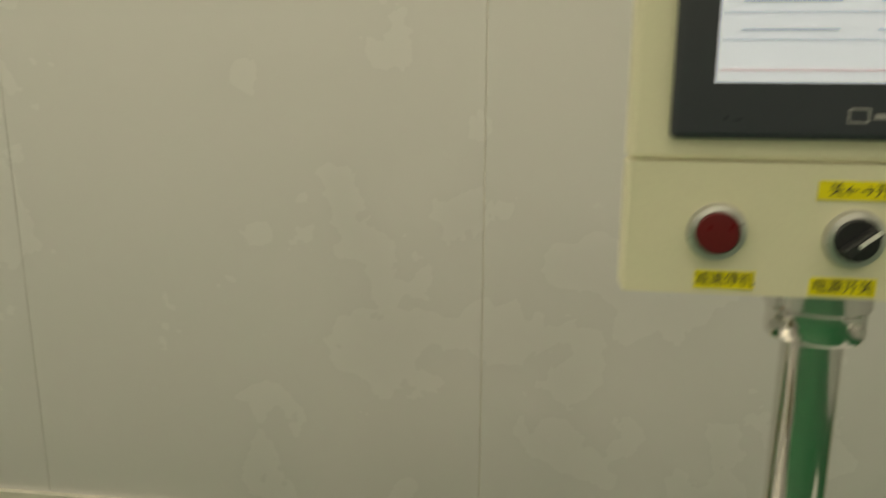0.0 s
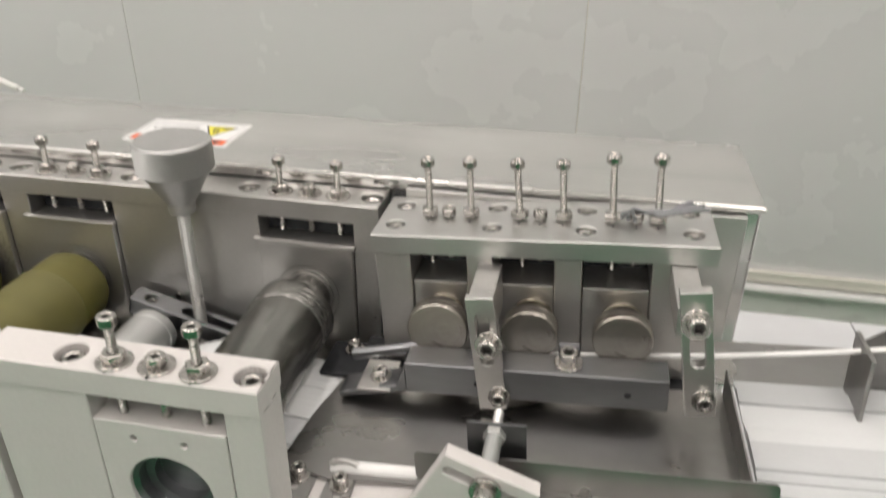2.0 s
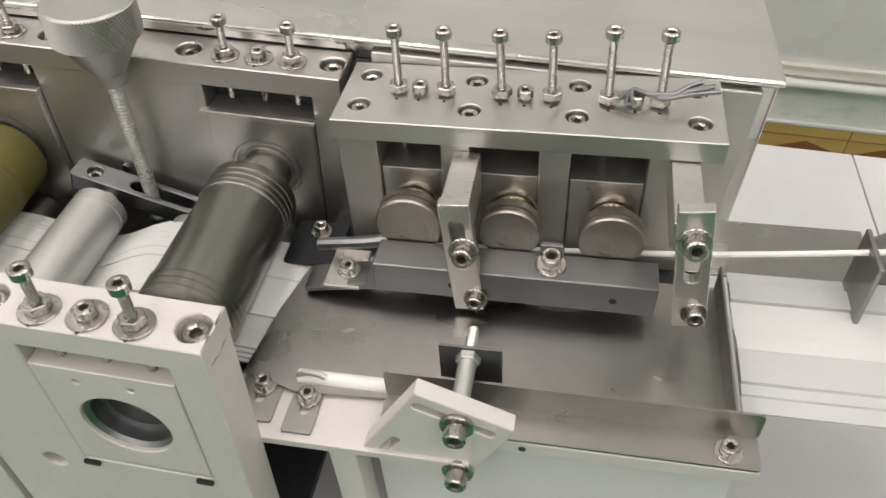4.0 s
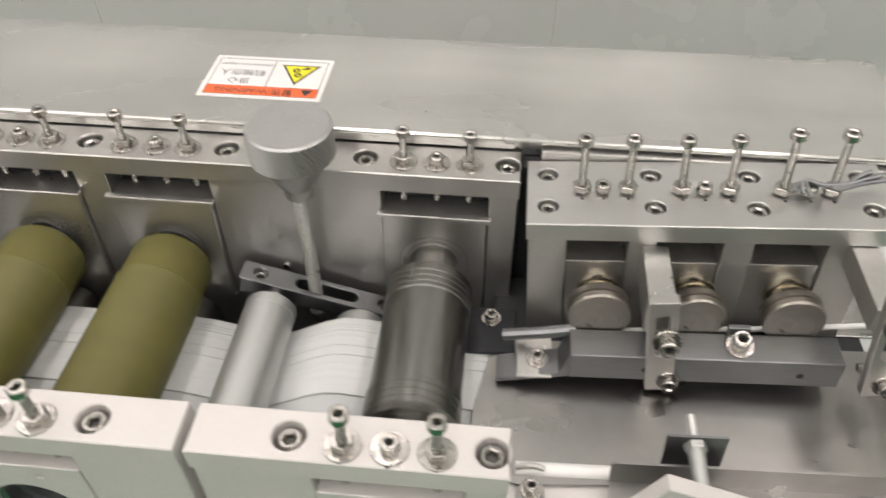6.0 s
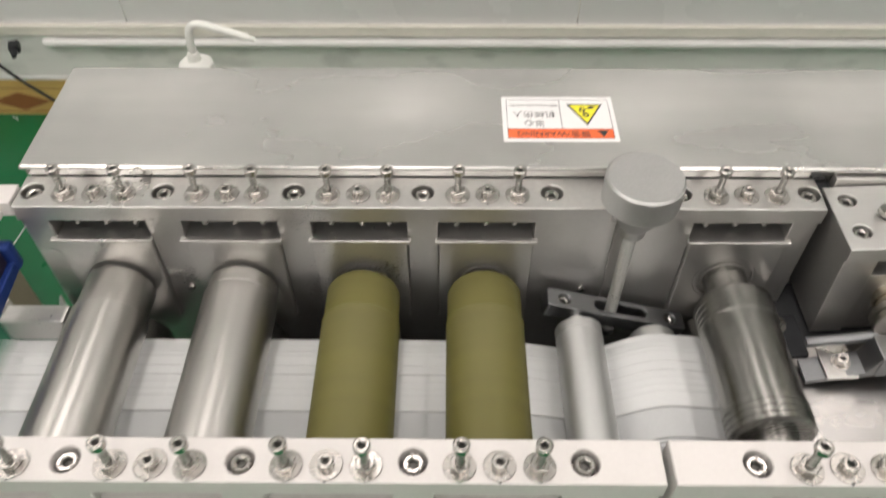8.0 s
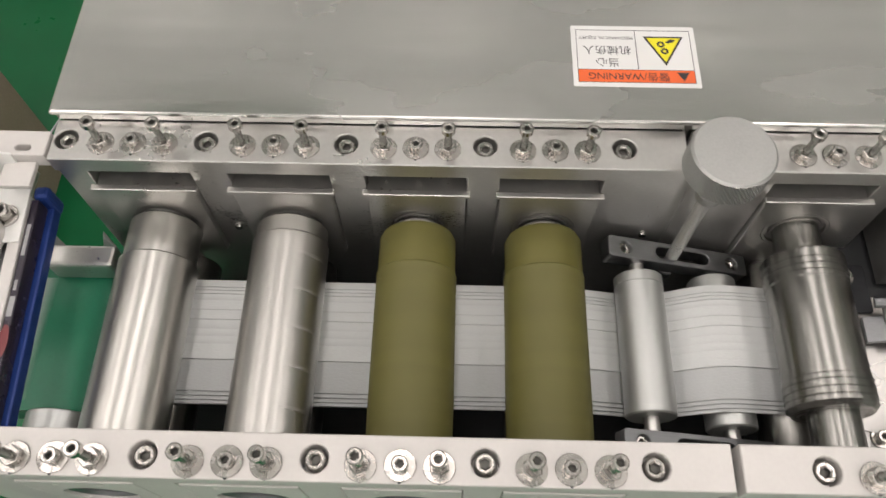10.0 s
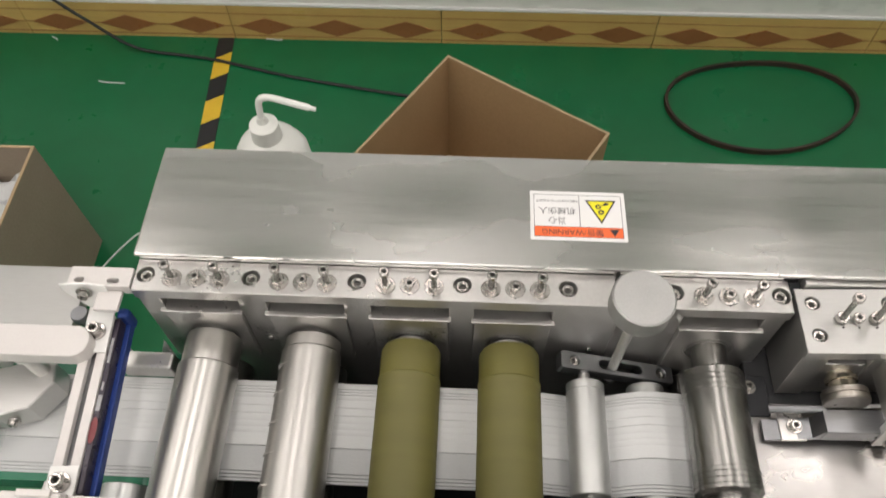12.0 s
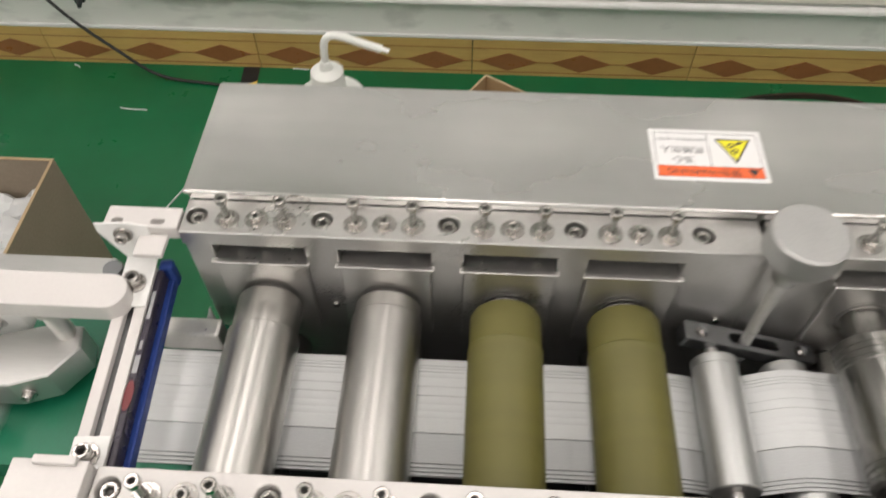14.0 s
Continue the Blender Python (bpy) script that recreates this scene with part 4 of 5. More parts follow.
    part("port", lathe([(0, 1.0346), (0.005, 1.0346), (0.005, 1.0351), (0, 1.0351)], 16, at=(-0.826, 0.099, 0)), BELT_GREEN, blk)
    for y in (0.0725, 0.149):
        wheel = part("wheel", lathe([(0.006, y - 0.006), (0.0205, y - 0.006), (0.0225, y - 0.004), (0.0225, y + 0.004), (0.0205, y + 0.006), (0.006, y + 0.006), (0.006, y - 0.006)], 40, "y", (-0.830, 0, 1.0245)),
                     WHITE_PLASTIC, w, smooth=True)
        part("hub", lathe([(0, y - 0.0065), (0.0058, y - 0.0065), (0.0058, y + 0.0065), (0, y + 0.0065)], 16, "y", (-0.830, 0, 1.0245)), STEEL, wheel)
        part("axle", lathe([(0, min(y, 0.1)), (0.003, min(y, 0.1)), (0.003, max(y, 0.1)), (0, max(y, 0.1))], 10, "y", (-0.830, 0, 1.0245)), STEEL, wheel)


def build_sensor():
    s = thing("edge_sensor", pose(0, 0, 0), "blue and black bar sensor on a slotted white aluminium bracket", "sensor")
    m = pose(-0.7075, 0.094, 1.0665, 0, 0, 4.0)
    # slotted bar along y
    part("slotted_bar", sheet(rect(-0.0125, 0.0085, -0.075, 0.072), [slot(-0.002, -0.002, 0.106, 0.0058, 90)], 0.006, m @ pose(0, 0, -0.001), bevel=0.0005), FRONT_ALU, s, "pale slotted bar")
    part("slot_floor", box((-0.0075, 0.0035, -0.058, 0.054, -0.0035, -0.0012), 0.0003, m=m), DARK_BAR, s)
    body = part("sensor_body", box((0.0087, 0.0135, -0.074, 0.070, -0.010, 0.003), 0.0008, m=m), SENSOR_FACE, s, "violet-black sensor bar")
    part("blue_shell", box((0.0087, 0.0172, -0.078, 0.074, -0.0200, -0.0102), 0.0012, m=m), BLUE, body, "blue sensor shell")
    part("blue_cap", box((0.0087, 0.0190, 0.0705, 0.0800, -0.020, 0.004), 0.0030, m=m), BLUE, body, "blue end cap")
    part("round_mark", sheet([(0.0111 + 0.0030 * math.cos(a), -0.026 + 0.0105 * math.sin(a)) for a in np.linspace(0, 2 * math.pi, 24, endpoint=False)], [], 0.0002, m @ pose(0, 0, 0.0031)), SENSOR_RED, body, "dark red oval sticker")
    for yy, ln, wd in ((0.041, 0.022, 0.0024), (-0.004, 0.013, 0.0034), (0.010, 0.007, 0.0018)):
        part("print_bar", sheet(rect(0.0111 - wd / 2, 0.0111 + wd / 2, yy - ln / 2, yy + ln / 2), [], 0.0002, m @ pose(0, 0, 0.0031)), GREY_PRINT, body)
    for yy in (0.068, -0.067):
        tab = part("clamp_tab", box((-0.0130, 0.0088, yy - 0.010 if yy < 0 else yy - 0.030, yy + 0.013, 0.0052, 0.0068), 0.0004, m=m), WHITE_PLASTIC, s)
        face_screw(tab, m @ pose(-0.002, yy - (0.012 if yy > 0 else 0), 0.0068), True)
    part("angle_wing", sheet([(-0.0130, 0.0), (0.0088, 0.0), (0.0092, 0.030), (-0.004, 0.034), (-0.026, 0.034), (-0.026, 0.026)], [circle(-0.008, 0.026, 0.0022, 10)], 0.0016, m @ pose(0, 0.0812, 0.0056, 84, 0, 0), bevel=0.0003),
         WHITE_PLASTIC, s, "white angled wing")
    face_screw(s, m @ pose(-0.008, 0.0805, 0.0310, 84, 0, 0))
    rb = part("rear_bracket", sheet(rounded(-0.736, -0.6845, 0.178, 0.196, 0.001), [slot(-0.727, 0.1835, 0.008, 0.0045), slot(-0.699, 0.1835, 0.010, 0.0045)], 0.012, pose(0, 0, 1.089), bevel=0.0005), FRONT_ALU, s,
              "slotted aluminium mounting block")
    fb = part("front_bracket", box((-0.727, -0.6845, -0.012, 0.012, 1.090, 1.1085), 0.001), FRONT_ALU, s, "pale aluminium mounting block")
    part("tab", box((-0.714, -0.690, 0.008, 0.013, 1.1087, 1.1125), 0.0008), FRONT_ALU, fb)
    part("foot", box((-0.722, -0.690, 0.0125, 0.030, 1.060, 1.0655), 0.001), FRONT_ALU, fb)
    part("foot_riser", box((-0.722, -0.690, 0.0122, 0.016, 1.0656, 1.0905), 0.001), FRONT_ALU, fb)
    part("rear_link", box((-0.712, -0.692, 0.160, 0.1779, 1.0898, 1.094), 0.0008), FRONT_ALU, rb)
    tagged(part("air_hose", tube([(-0.78, -0.03, 1.05), (-0.74, -0.022, 1.078), (-0.715, -0.020, 1.083), (-0.69, -0.022, 1.07), (-0.68, -0.03, 1.02), (-0.70, -0.025, 0.94), (-0.70, -0.02, 0.90)], 0.004), BLUE, smooth=True),
           "blue air hose beside the front bracket", "hose")
    tagged(part("fabric_thread", tube([(-0.684, 0.262, 1.060), (-0.705, 0.262, 1.058), (-0.740, 0.292, 1.005), (-0.780, 0.310, 0.950), (-0.810, 0.312, 0.915), (-0.830, 0.305, 0.895)], 0.0008), FABRIC, smooth=True),
           "loose white thread hanging from the cover", "scrap", "thread scraps")


INFEED = pose(-0.1465, 0, 1.0983, 0, -3.7, 0)


def build_infeed():
    u = thing("folding_unit", INFEED, "inclined steel wire-feeding block with three discs, bars and screws", "machine unit")
    # top plate and its screws
    flush = [(X, y) for X in (0.0115, 0.0700, 0.1245, 0.1840) for y in (0.158, 0.186)]
    part("top_plate", sheet(rect(-0.0005, 0.1965, 0.1425, 0.1990), [circle(X, y, 0.0058) for X, y in flush], 0.012, pose(0, 0, -0.012), bevel=0.0005), PLATE, u)
    for X, y in flush:
        part("socket_screw", FLUSH, None, u).matrix_basis = pose(X, y, -0.0058, 0, 0, random.uniform(0, 60)) @ Matrix.Diagonal((0.9, 0.9, 1, 1))
    for a, b, c in ((0.0303, 0.0421, 0.0557), (0.0852, 0.0973, 0.1111), (0.1395, 0.1527, 0.1648)):
        tall = TALLEST if a > 0.13 else TALL
        adjuster(u, a, 0.1715, 0.0001, tall, False)
        adjuster(u, c, 0.1715, 0.0001, tall, False)
        short_screw(u, b, 0.1710, 0.0001, False)
        for X in (a, b, c):
            part("centre_mark", lathe([(0, 0.0001), (0.0009, 0.0001), (0.0009, 0.0004), (0, 0.0004)], 8, at=(X, 0.1645, 0)), INK, u)
    # posts, blocks and discs
    for a, b in ((0.0005, 0.0222), (0.0562, 0.0715), (0.1072, 0.1232), (0.1618, 0.1860)):
        part("post", box((a, b, 0.1455, 0.1975, -0.0905, -0.0122), 0.0006), STEEL, u)
    for (a, b), (cx, r) in zip(((0.0227, 0.0558), (0.0720, 0.1068), (0.1237, 0.1613)), ((0.0415, 0.0180), (0.0950, 0.0162), (0.1470, 0.0168))):
        blk = part("bearing_block", box((a, b, 0.1475, 0.1965, -0.0900, -0.0320), 0.0005), STEEL, u)
        # black block paints the shade inside this opening
        part("dark_window_back", box((a, b, 0.175, 0.196, -0.0318, -0.0125)), BLACK, u)
        d = part("disc", lathe([(0, -0.0055), (r - 0.0008, -0.0055), (r, -0.0045), (r, -0.0012), (r - 0.0012, -0.0008), (r - 0.0012, 0.0), (r, 0.0004), (r, 0.0045), (r - 0.001, 0.0055), (0, 0.0055)], 40, "y"),
                 DISC, u, "worn steel disc", smooth=True)
        part("neck", lathe([(0, 0.0056), (0.011, 0.0056), (0.011, 0.013), (0.0128, 0.0132), (0.0128, 0.0165), (0.010, 0.0168), (0.010, 0.026), (0, 0.026)], 32, "y"), WARM_STEEL, d, "warm-tinted polished neck", smooth=True)
        d.matrix_basis = pose(cx, 0.1265, -0.0505)
        part("face_hole", lathe([(0, -0.00565), (0.0013, -0.00565), (0.0013, -0.0052), (0, -0.0052)], 10, "y", (0.004, 0, r * 0.45)), BLACK, d)
        DISCS.append((d, cx, -0.0505, r))
    # hanging brackets
    def bracket(cx, z0, z1, y, tilt, arm):
        m = pose(cx, y, z1, 0, tilt, 0)
        h = z1 - z0
        br = part("bracket", sheet(rounded(-0.0078, 0.0078, -h, 0.0, 0.0008), [slot(0, -h * 0.36, h * 0.46, 0.0075, 90), ], 0.0065, m @ UPRIGHT, bevel=0.0004), STEEL, u, "slotted steel hanging bracket")
        part("arm", box((cx - 0.0070, cx + 0.0070, y + 0.0002, 0.1454, z1 - 0.030, min(z1 - 0.003, -0.0125)), 0.0006), STEEL, br)
        return br
    b1 = bracket(0.0737, -0.0875, -0.0138, 0.1060, -4.8, None)
    b2 = bracket(0.1810, -0.0740, 0.0010, 0.0975, -6.7, None)
    for br, X, y, z in ((b1, 0.0785, 0.0995, -0.0430), (b2, 0.1828, 0.0910, -0.0165)):
        face_screw(br, pose(X, y, z, 75, 0, 0), True)
    for br, X, y, z in ((b1, 0.0835, 0.0995, -0.0775), (b2, 0.1905, 0.0910, -0.0630)):
        face_screw(br, pose(X, y, z, 80, 0, 0))
    face_screw(u, pose(0.1905, 0.104, -0.066, 90, 0, 90))
    # guide bar
    bar = part("guide_bar", box((0.030, 0.1765, 0.1010, 0.1205, -0.0805, -0.0605), 0.0008), DARK_BAR, u, "gunmetal guide bar")
    part("end_ramp", sheet([(-0.012, -0.0885), (0.0302, -0.0805), (0.0302, -0.0607), (0.0240, -0.0770), (-0.012, -0.0852)], [], 0.018, pose(0, 0.1195, 0) @ UPRIGHT, bevel=0.0004), DARK_BAR, bar)
    face_screw(bar, pose(0.1225, 0.1110, -0.0605, 8, 0, 0), True)
    part("clip", box((0.1165, 0.1285, 0.1170, 0.1204, -0.0604, -0.0520), 0.0006), DARK_BAR, bar)
    part("shoe", box((0.000, 0.0205, 0.1000, 0.1290, -0.0815, -0.0795), 0.0005), STEEL, bar)
    face_screw(bar, pose(0.0120, 0.1120, -0.0794, 4, 0, 0))
    for X in (0.072, 0.155):
        part("pin_hole", lathe([(0, 0.1026), (0.0017, 0.1026), (0.0022, 0.1032), (0, 0.1032)], 12, "y", (X, -0.002, -0.0715)), BLACK, bar)
    # rolled wire funnel and its holder
    part("wire_funnel", tube([(-0.008, 0.125, -0.0735), (0.004, 0.124, -0.0705), (0.014, 0.123, -0.0680), (0.024, 0.1225, -0.0655), (0.034, 0.1220, -0.0630)], 0.0037), DARK_BAR, u, "rolled steel wire funnel", smooth=True)
    hold = part("funnel_holder", sheet(rounded(-0.032, 0.000, 0.124, 0.160, 0.002), [], 0.003, pose(0, 0, -0.092), bevel=0.0005), BLACK, u, "black funnel holder")
    face_screw(hold, pose(-0.0155, 0.1500, -0.0888))
    # tray and its lips
    tray = part("tray", sheet([(-0.027, 0.046), (0.004, 0.038), (0.060, 0.041), (0.2125, 0.041), (0.2125, 0.136), (-0.012, 0.136), (-0.022, 0.090)], [], 0.0012, pose(0, 0, -0.0925)), SHEET, u, "scuffed sheet steel tray")
    part("end_lip", box((0.2120, 0.2133, 0.0415, 0.1360, -0.0925, -0.0745), 0.0004), SHEET, tray)
    table = part("front_table", box((-0.036, 0.096, 0.012, 0.0475, -0.0995, -0.0945), 0.0006), FRONT_ALU, u, "pale aluminium front table")
    part("roll_edge", lathe([(0, 0.003), (0.0042, 0.003), (0.0042, 0.092), (0, 0.092)], 14, "x", (0, 0.0475, -0.0920)), WHITE_PLASTIC, table, "white rolled fabric edge", smooth=True)
    for X, y, w in ((-0.013, 0.040, 0.012), (0.0115, 0.036, 0.0085)):
        clip = part("slotted_clip", sheet(rounded(X - w, X + w * 0.8, y - 0.020, y + 0.012, 0.001), [slot(X, y - 0.003, 0.014, 0.005, 90)], 0.0012, pose(0, 0, -0.0940)), SHEET, table)
        face_screw(clip, pose(X, y, -0.0928))
    part("hook", tube([(0.003, 0.046, -0.0885), (0.008, 0.047, -0.0860), (0.014, 0.047, -0.0860), (0.018, 0.046, -0.0885)], 0.0016), STEEL, table, smooth=True)
    # rail in front of the web
    rail = part("guard_rail", sheet(rounded(0.050, 0.2225, -0.0868, -0.0685, 0.003), [], 0.0013, pose(0, 0.0410, 0) @ UPRIGHT), SHEET, u, "bent sheet steel rail")
    part("flange", sheet(rounded(0.050, 0.2225, 0.0235, 0.0405, 0.002), [], 0.0013, pose(0, 0, -0.0880)), SHEET, rail)
    part("front_bar", box((0.0990, 0.2225, 0.0232, 0.0400, -0.0975, -0.0882), 0.0008), FRONT_ALU, rail)
    face_screw(rail, pose(0.2090, 0.0310, -0.0866))
    part("bore", lathe([(0, 0.0228), (0.0018, 0.0228), (0.0018, 0.0233), (0, 0.0233)], 10, "y", (0.1180, 0, -0.0930)), BLACK, rail)
    # slotted corner plate with standoff
    plate = part("corner_plate", sheet([(0.0725, -0.0450), (0.1150, -0.0640), (0.1130, -0.0710), (0.0870, -0.1200), (0.0430, -0.0965), (0.0460, -0.0905)], [slot(0.0890, -0.0622, 0.040, 0.0050, -25), slot(0.0575, -0.0885, 0.015, 0.0048, 55)], 0.0085,
                                       pose(0, 0.0225, 0) @ pose(0, 0, 0) @ UPRIGHT, bevel=0.0005), FRONT_ALU, u, "slotted aluminium corner plate")
    face_screw(plate, pose(0.0905, 0.0138, -0.0635, 88, 0, 0), True)
    face_screw(plate, pose(0.0895, 0.0138, -0.1020, 88, 0, 0), True)
    part("standoff", lathe([(0, 0.0226), (0.0042, 0.0226), (0.0042, 0.0470), (0, 0.0470)], 18, "y", (0.0905, -0.004, -0.0590)), IDLER, plate, smooth=True)
    nb = part("stop_plate", sheet(rounded(0.0765, 0.1060, -0.0880, -0.0530, 0.0008), [], 0.0013, pose(0, 0.0485, 0) @ UPRIGHT), DARK_BAR, plate)
    part("nut", sheet(circle(0, 0, 0.0058, 6), [], 0.0042, pose(0.0905, 0.0471, -0.0590) @ UPRIGHT, bevel=0.0004), NICKEL, nb)
    st = part("stud", thread(0.0027, 0.0, 0.016, bmesh.new(), 0.0012), NICKEL, nb)
    st.matrix_basis = pose(0.0905, 0.0486, -0.0590, -90, 0, 0)
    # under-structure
    # solid near-black block stands for the shaded hollow under the tray
    part("shaded_cavity", box((-0.012, 0.2110, 0.0420, 0.1950, -0.150, -0.0960), 0.001), CAVITY, u)
    part("front_post", box((0.030, 0.0440, 0.0140, 0.0300, -0.205, -0.0997), 0.0008), FRONT_ALU, u)
    part("front_panel", box((0.048, 0.2200, 0.0300, 0.0390, -0.205, -0.0977), 0.0008), BOARD, u)
    part("side_shelf", box((0.192, 0.300, 0.150, 0.196, -0.0965, -0.0945), 0.0005), SHEET, u)
    guide = part("web_guide", box((0.279, 0.2815, 0.120, 0.150, -0.0945, -0.0520), 0.0005), SHEET, u)
    part("guide_disc", lathe([(0, 0.096), (0.022, 0.096), (0.022, 0.104), (0, 0.104)], 32, "y", (0.322, 0, -0.070)), DARK_STEEL, guide, smooth=True)
    part("cover_plate", sheet([(0.2815, -0.0945), (0.36, -0.0945), (0.36, -0.052), (0.300, -0.048), (0.2815, -0.062)], [], 0.0015, pose(0, 0.152, 0) @ UPRIGHT), SHEET, guide)
    # the lower parts hang plumb below the tilted plate
    fixed = {"top_plate", "post", "bearing_block", "dark_window_back", "disc", "adjusting_screw", "clamp_screw", "centre_mark"}
    bpy.context.view_layer.update()
    for o in u.children:
        if o.name.split(".")[0] in fixed:
            continue
        zc = (o.matrix_basis @ (sum((Vector(c) for c in o.bound_box), Vector()) / 8)).z
        if zc < -0.02:
            o.matrix_basis = Matrix.Translation((0.0646 * zc, 0, 0)) @ o.matrix_basis
    # twisted tie wires
    for k in range(4):
        pts = [(0.140 + 0.004 * k, 0.170 - 0.002 * k, 0.004), (0.148, 0.1755 + 0.001 * k, 0.005 + 0.001 * k), (0.157, 0.1745 - 0.002 * k, 0.0065), (0.164, 0.1655 + 0.001 * k, 0.0065 + 0.001 * k),
               (0.172, 0.1690, 0.0075), (0.182 - 0.002 * k, 0.1720 + 0.002 * (k % 2), 0.0080 + 0.0008 * k), (0.193 - 0.003 * k, 0.1735 + 0.003 * (k % 2), 0.0085 + 0.0010 * k)]
        part("tie_wire", tube(pts, 0.0013), DARK_BAR, u, "twisted tie wire", smooth=True)
    # nose wire and web
    wire = tagged(part("nose_wire", tube([(0.03, 0.124, -0.0660), (0.10, 0.127, -0.0665), (0.19, 0.133, -0.0655), (0.26, 0.137, -0.0590), (0.36, 0.142, -0.0480), (0.60, 0.15, -0.02)], 0.0016), WIRE, smooth=True),
                  "white plastic nose wire feeding into the discs", "wire")
    wire.matrix_basis = INFEED
    web_folds = []
    y = 0.058
    lift = 0.0
    rnd = random.Random(4)
    while y < 0.146:
        step = rnd.choice((0.006, 0.009, 0.013, 0.020))
        web_folds += [(y, lift), (y + step - 0.0004, lift + 0.0003)]
        lift = max(0.0, min(0.004, lift + rnd.choice((-0.0022, 0.0018, 0.0024))))
        y += step
    web = thing("fabric_web", INFEED, "wide white folded fabric web entering the unit", "fabric")
    line = [(0.2140, -0.0925), (0.24, -0.0925), (0.32, -0.0915), (0.45, -0.088), (0.75, -0.08)]
    cuts = [0] + [next(i for i in range(0, len(web_folds), 2) if web_folds[i][0] > y) for y in (0.082, 0.120)] + [len(web_folds)]
    for i, j, mat in zip(cuts, cuts[1:], (GREY_FABRIC, FABRIC, GREY_FABRIC)):
        part("fabric_layer", folded(line, web_folds[i:j], 0.0012), mat, web, smooth=True)


DISCS = []


def build_panel():
    p = thing("control_panel", pose(0.0180, -0.018, 0.0022), "cream control box with touch screen and switches on chrome pole", "control panel")
    part("upper_case", box((0.1195, 0.356, 0.268, 0.292, 1.4325, 1.640), 0.003), CREAM, p)
    part("rear_case", box((0.150, 0.330, 0.2921, 0.360, 1.366, 1.625), 0.003), CREAM, p)
    low = part("lower_case", sheet([(0.270, 1.3655), (0.292, 1.3655), (0.292, 1.4322), (0.2665, 1.4322)], [], 0.2365, pose(0.1195, 0, 0, 90, 0, 90), bevel=0.0015), CREAM, p)
    hmi = part("touch_screen", box((0.1375, 0.338, 0.262, 0.2679, 1.4435, 1.589), 0.003), BEZEL, p, "slate grey touch screen bezel")
    part("display", box((0.156, 0.320, 0.2613, 0.2624, 1.4695, 1.563), 0.0004), SCREEN, hmi, "lit white display")
    for z in (1.4750, 1.4885, 1.5005, 1.512, 1.5235, 1.535):
        part("display_rule", box((0.1575, 0.3185, 0.2609, 0.2612, z, z + 0.0006)), SCREEN_ROW if z > 1.476 else SCREEN_RED, hmi)
    for z in (1.4925, 1.5050, 1.5165, 1.528):
        part("text_bar", box((0.1655, 0.208, 0.2609, 0.2612, z, z + 0.0013)), SCREEN_ROW, hmi)
        part("text_bar", box((0.224, 0.235, 0.2609, 0.2612, z, z + 0.0013)), SCREEN_ROW, hmi)
    part("text_bar", box((0.232, 0.246, 0.2609, 0.2612, 1.4708, 1.4733)), SCREEN_RED, hmi)
    part("badge", sheet(rounded(0.216, 0.2255, 1.4515, 1.4585, 0.001), [rounded(0.2168, 0.2247, 1.4523, 1.4577, 0.0008)], 0.0003, pose(0, 0.2619, 0) @ UPRIGHT), GREY_PRINT, hmi)
    part("badge_bar", box((0.2275, 0.262, 0.2615, 0.2619, 1.4535, 1.4560)), GREY_PRINT, hmi)
    face = 0.2682
    front = lambda z: 0.270 - 0.0035 * (z - 1.3655) / 0.0667
    def ring(x, z):
        return lathe([(0.0105, -0.0010), (0.0140, -0.0010), (0.0145, 0.0010), (0.0135, 0.0040), (0.0108, 0.0048), (0.0105, 0.0)], 36, "z")
    stop = part("stop_button", ring(0, 0), NICKEL, p, "silver ring", smooth=True)
    stop.matrix_basis = pose(0.1635, face, 1.3980, 91.5, 0, 0)
    part("red_cap", lathe([(0.0106, 0.0), (0.0106, 0.0042), (0.0098, 0.0052), (0, 0.0054)], 32), RED, stop, "dark red push cap", smooth=True)
    sw = part("rotary_switch", ring(0, 0), NICKEL, p, "silver ring", smooth=True)
    sw.matrix_basis = pose(0.2275, face, 1.3965, 91.5, 0, 0)
    part("black_dial", lathe([(0.0106, 0.0), (0.0106, 0.0050), (0.0098, 0.0060), (0, 0.0060)], 32), BLACK, sw, smooth=True)
    h = part("handle", box((-0.0095, 0.0095, -0.0028, 0.0028, 0.0060, 0.0125), 0.0012), BLACK, sw)
    h.matrix_basis = pose(0, 0, 0, 0, 0, 40)
    part("white_mark", box((-0.002, 0.0090, -0.0010, 0.0010, 0.0126, 0.0130)), PAPER, h)
    for text, x, z, w in (("减速停机", 0.1695, 1.3733, 0.0290), ("电源开关", 0.2255, 1.3717, 0.0310), ("关←→开", 0.2270, 1.4198, 0.0370)):
        l = part("yellow_label", box((x - w / 2, x + w / 2, front(z) - 0.0006, front(z) + 0.0006, z - 0.0046, z + 0.0046)), YELLOW, p, "yellow label with black characters")
        lettering(text, 0.0072, pose(x, front(z) - 0.0008, z, 90, 0, 0), l)
    pole = part("pole", lathe([(0, 0.8580), (0.016, 0.8580), (0.016, 1.366), (0, 1.366)], 36, at=(0.2270, 0.305, 0)), CHROME, p, "chrome pole", smooth=True)
    part("collar", lathe([(0.0162, 1.336), (0.0245, 1.336), (0.0255, 1.338), (0.0255, 1.352), (0.0275, 1.354), (0.0275, 1.3652), (0.0162, 1.3652)], 36, at=(0.2270, 0.305, 0)), CHROME, pole, smooth=True)
    part("base_flange", lathe([(0.0162, 0.8580), (0.045, 0.8580), (0.045, 0.8880), (0.022, 0.8920), (0.0162, 0.9050)], 32, at=(0.2270, 0.305, 0)), CHROME, pole, smooth=True)
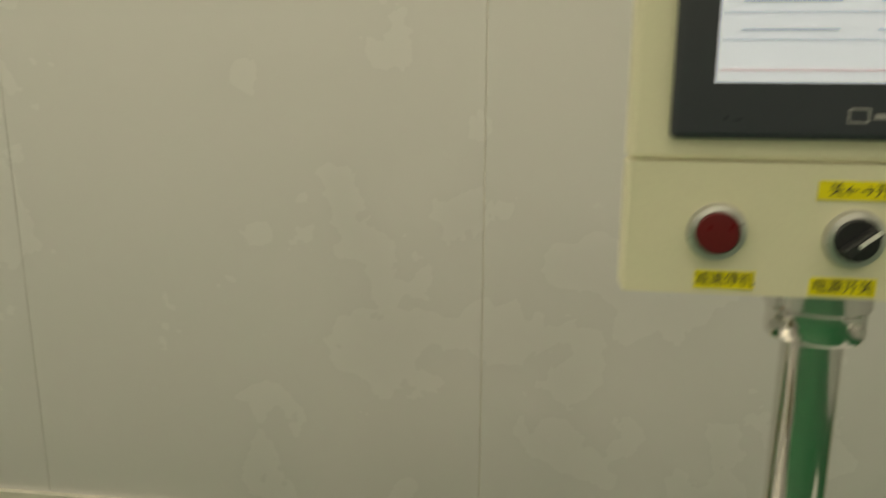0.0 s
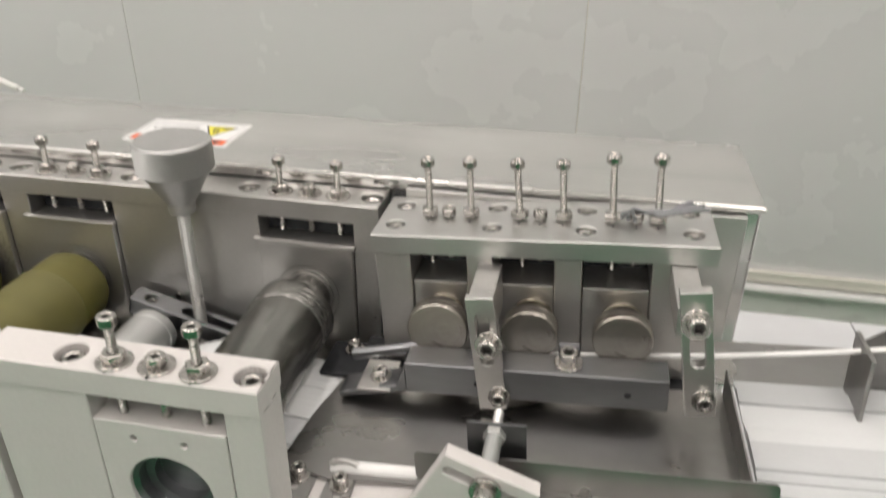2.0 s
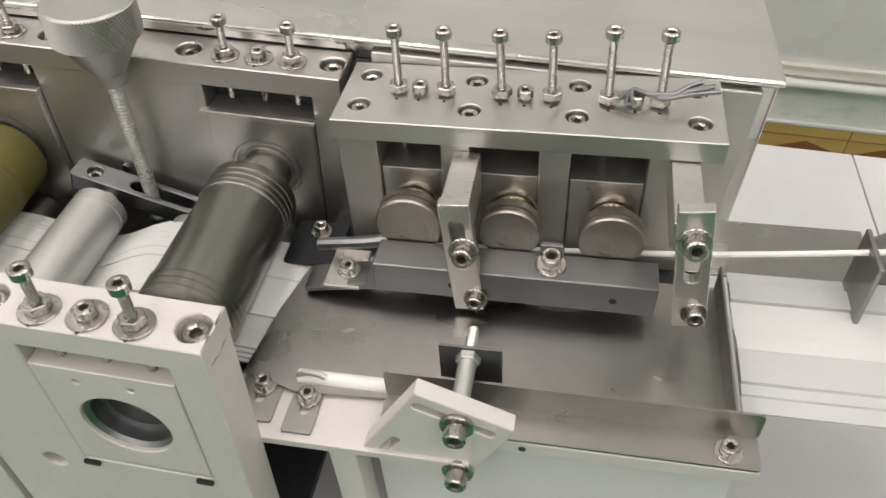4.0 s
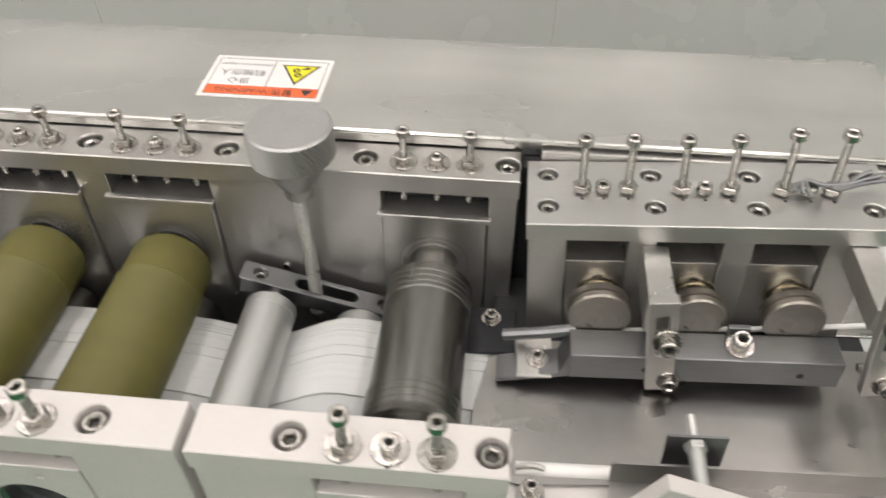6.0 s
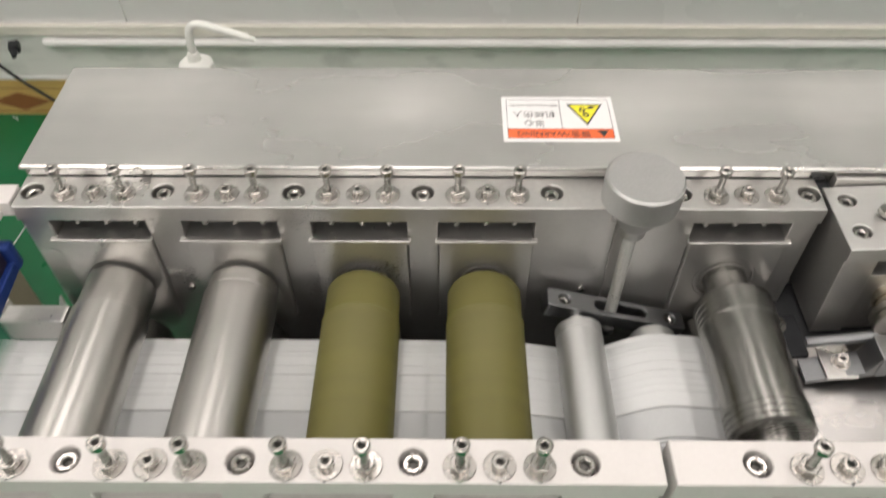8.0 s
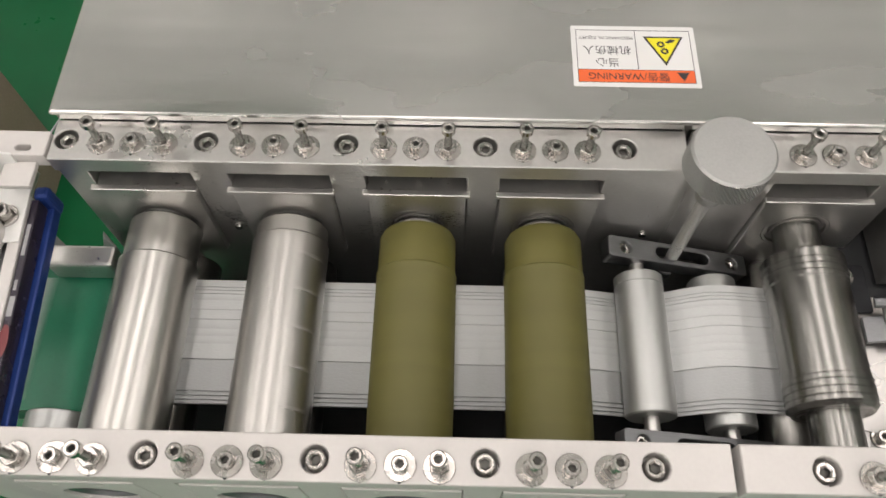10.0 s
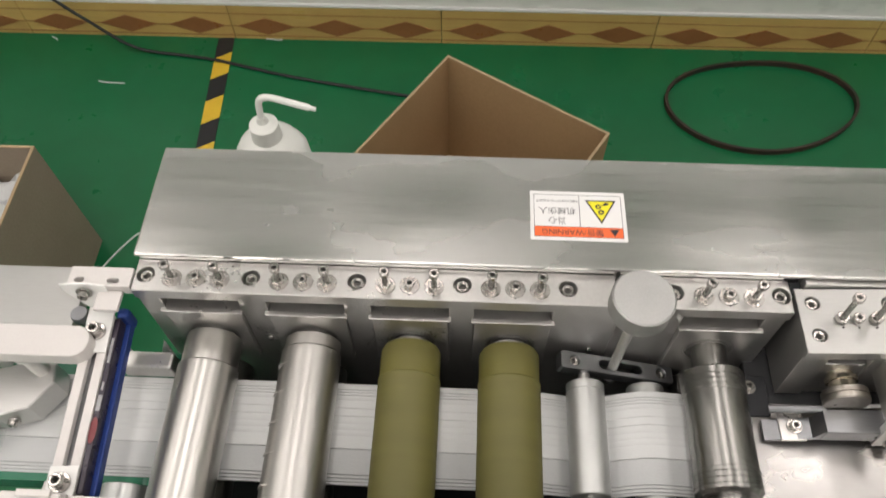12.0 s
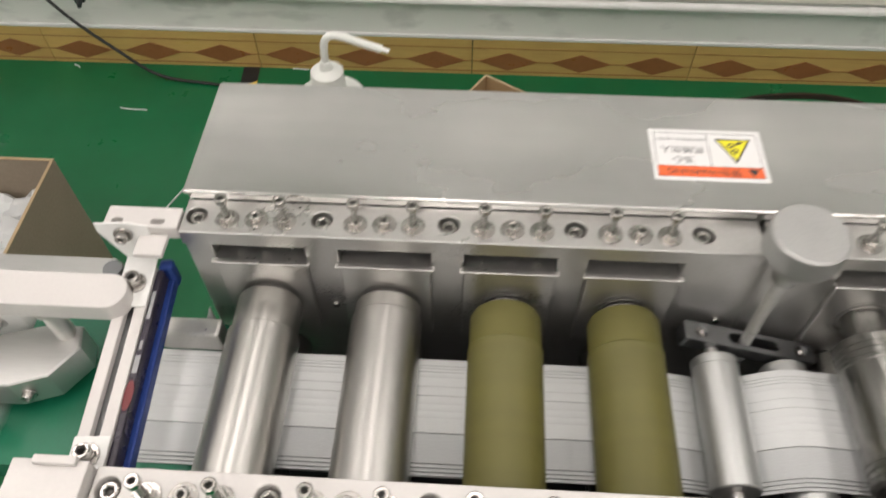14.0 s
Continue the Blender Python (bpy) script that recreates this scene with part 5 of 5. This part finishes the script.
    for a in (0, 90, 180, 270):
        part("set_screw", lathe([(0, 0), (0.0032, 0), (0.0032, 0.004), (0, 0.004)], 10, "y", (0, 0.0255, 0)), STEEL, pole).matrix_basis = pose(0.2270, 0.305, 1.345, 0, 0, a + 30)


def build_bottle():
    b = thing("wash_bottle", pose(-0.617, 0.385, 0.8602), "white plastic wash bottle with a bent spout", "bottle")
    part("body", lathe([(0, 0), (0.037, 0), (0.0398, 0.003), (0.0398, 0.1450), (0.0385, 0.1620), (0.031, 0.1765), (0.019, 0.1860), (0.014, 0.1880), (0, 0.1880)], 36), BOTTLE_PLASTIC, b, smooth=True)
    cap = part("cap", lathe([(0, 0.1865), (0.0150, 0.1865), (0.0155, 0.1880), (0.0145, 0.2060), (0.011, 0.2090), (0.006, 0.2100), (0.0045, 0.2170), (0, 0.2170)], 28), BOTTLE_PLASTIC, b, smooth=True)
    part("spout", tube([(0, 0, 0.2100), (0, 0, 0.2250), (0.001, 0, 0.2390), (0.007, 0, 0.2445), (0.014, 0, 0.2445), (0.024, 0, 0.2410), (0.036, 0, 0.2365), (0.050, 0, 0.2315)], 0.0034), BOTTLE_PLASTIC, cap, smooth=True)
    part("tip", tube([(0.040, 0, 0.2350), (0.048, 0, 0.2325), (0.053, 0, 0.2305), (0.056, 0, 0.2295)], 0.0022), BOTTLE_PLASTIC, cap, smooth=True)


build_room()
build_floor_things()
build_bed()
build_side_frame(True)
build_side_frame(False)
build_cover()
build_label()
build_rollers()
build_tension_arm()
build_strip()
build_conveyor()
build_sensor()
build_infeed()
build_panel()
build_bottle()
build_blanks()

# ---- what moves ----
TURN_TIME = 0.23      # seconds for one turn of the main rollers
BELT_SPEED = 1.09


def motions():
    times = [k / FPS for k in range(14 * FPS + 1)]
    for r, x, z, spin in SPINNING:
        walk(r, [(t, pose(x, 0, z, 0, (2 + 360 * spin * (t - 12.5) / TURN_TIME) % 360, 0)) for t in times])
    for d, x, z, r in DISCS:
        walk(d, [(t, pose(x, 0.1265, z, 0, 360 * 1.5 * (t - 5.0) / TURN_TIME % 360, 0)) for t in times])
    for b, k in BLANKS:
        start = 10.488 + TURN_TIME * k - 0.040
        rest, end = -0.625, -1.90
        way = [(0.0, rest)] if start > 0 else []
        n = int((rest - end) / BELT_SPEED * FPS) + 1
        first = math.ceil(max(start, 0) * FPS)
        if start > 0 and first > 1:
            way.append(((first - 1) / FPS, rest))
        for j in range(first, min(first + n, 14 * FPS) + 1):
            way.append((j / FPS, max(end, rest - BELT_SPEED * (j / FPS - start))))
        way.append((14.0, way[-1][1]))
        pile = 0.0034 * (k + 46) / 62
        walk(b, [(t, pose(x, 0, 0.9957 + (pile if x <= end else 0))) for t, x in dict(way).items()])


motions()
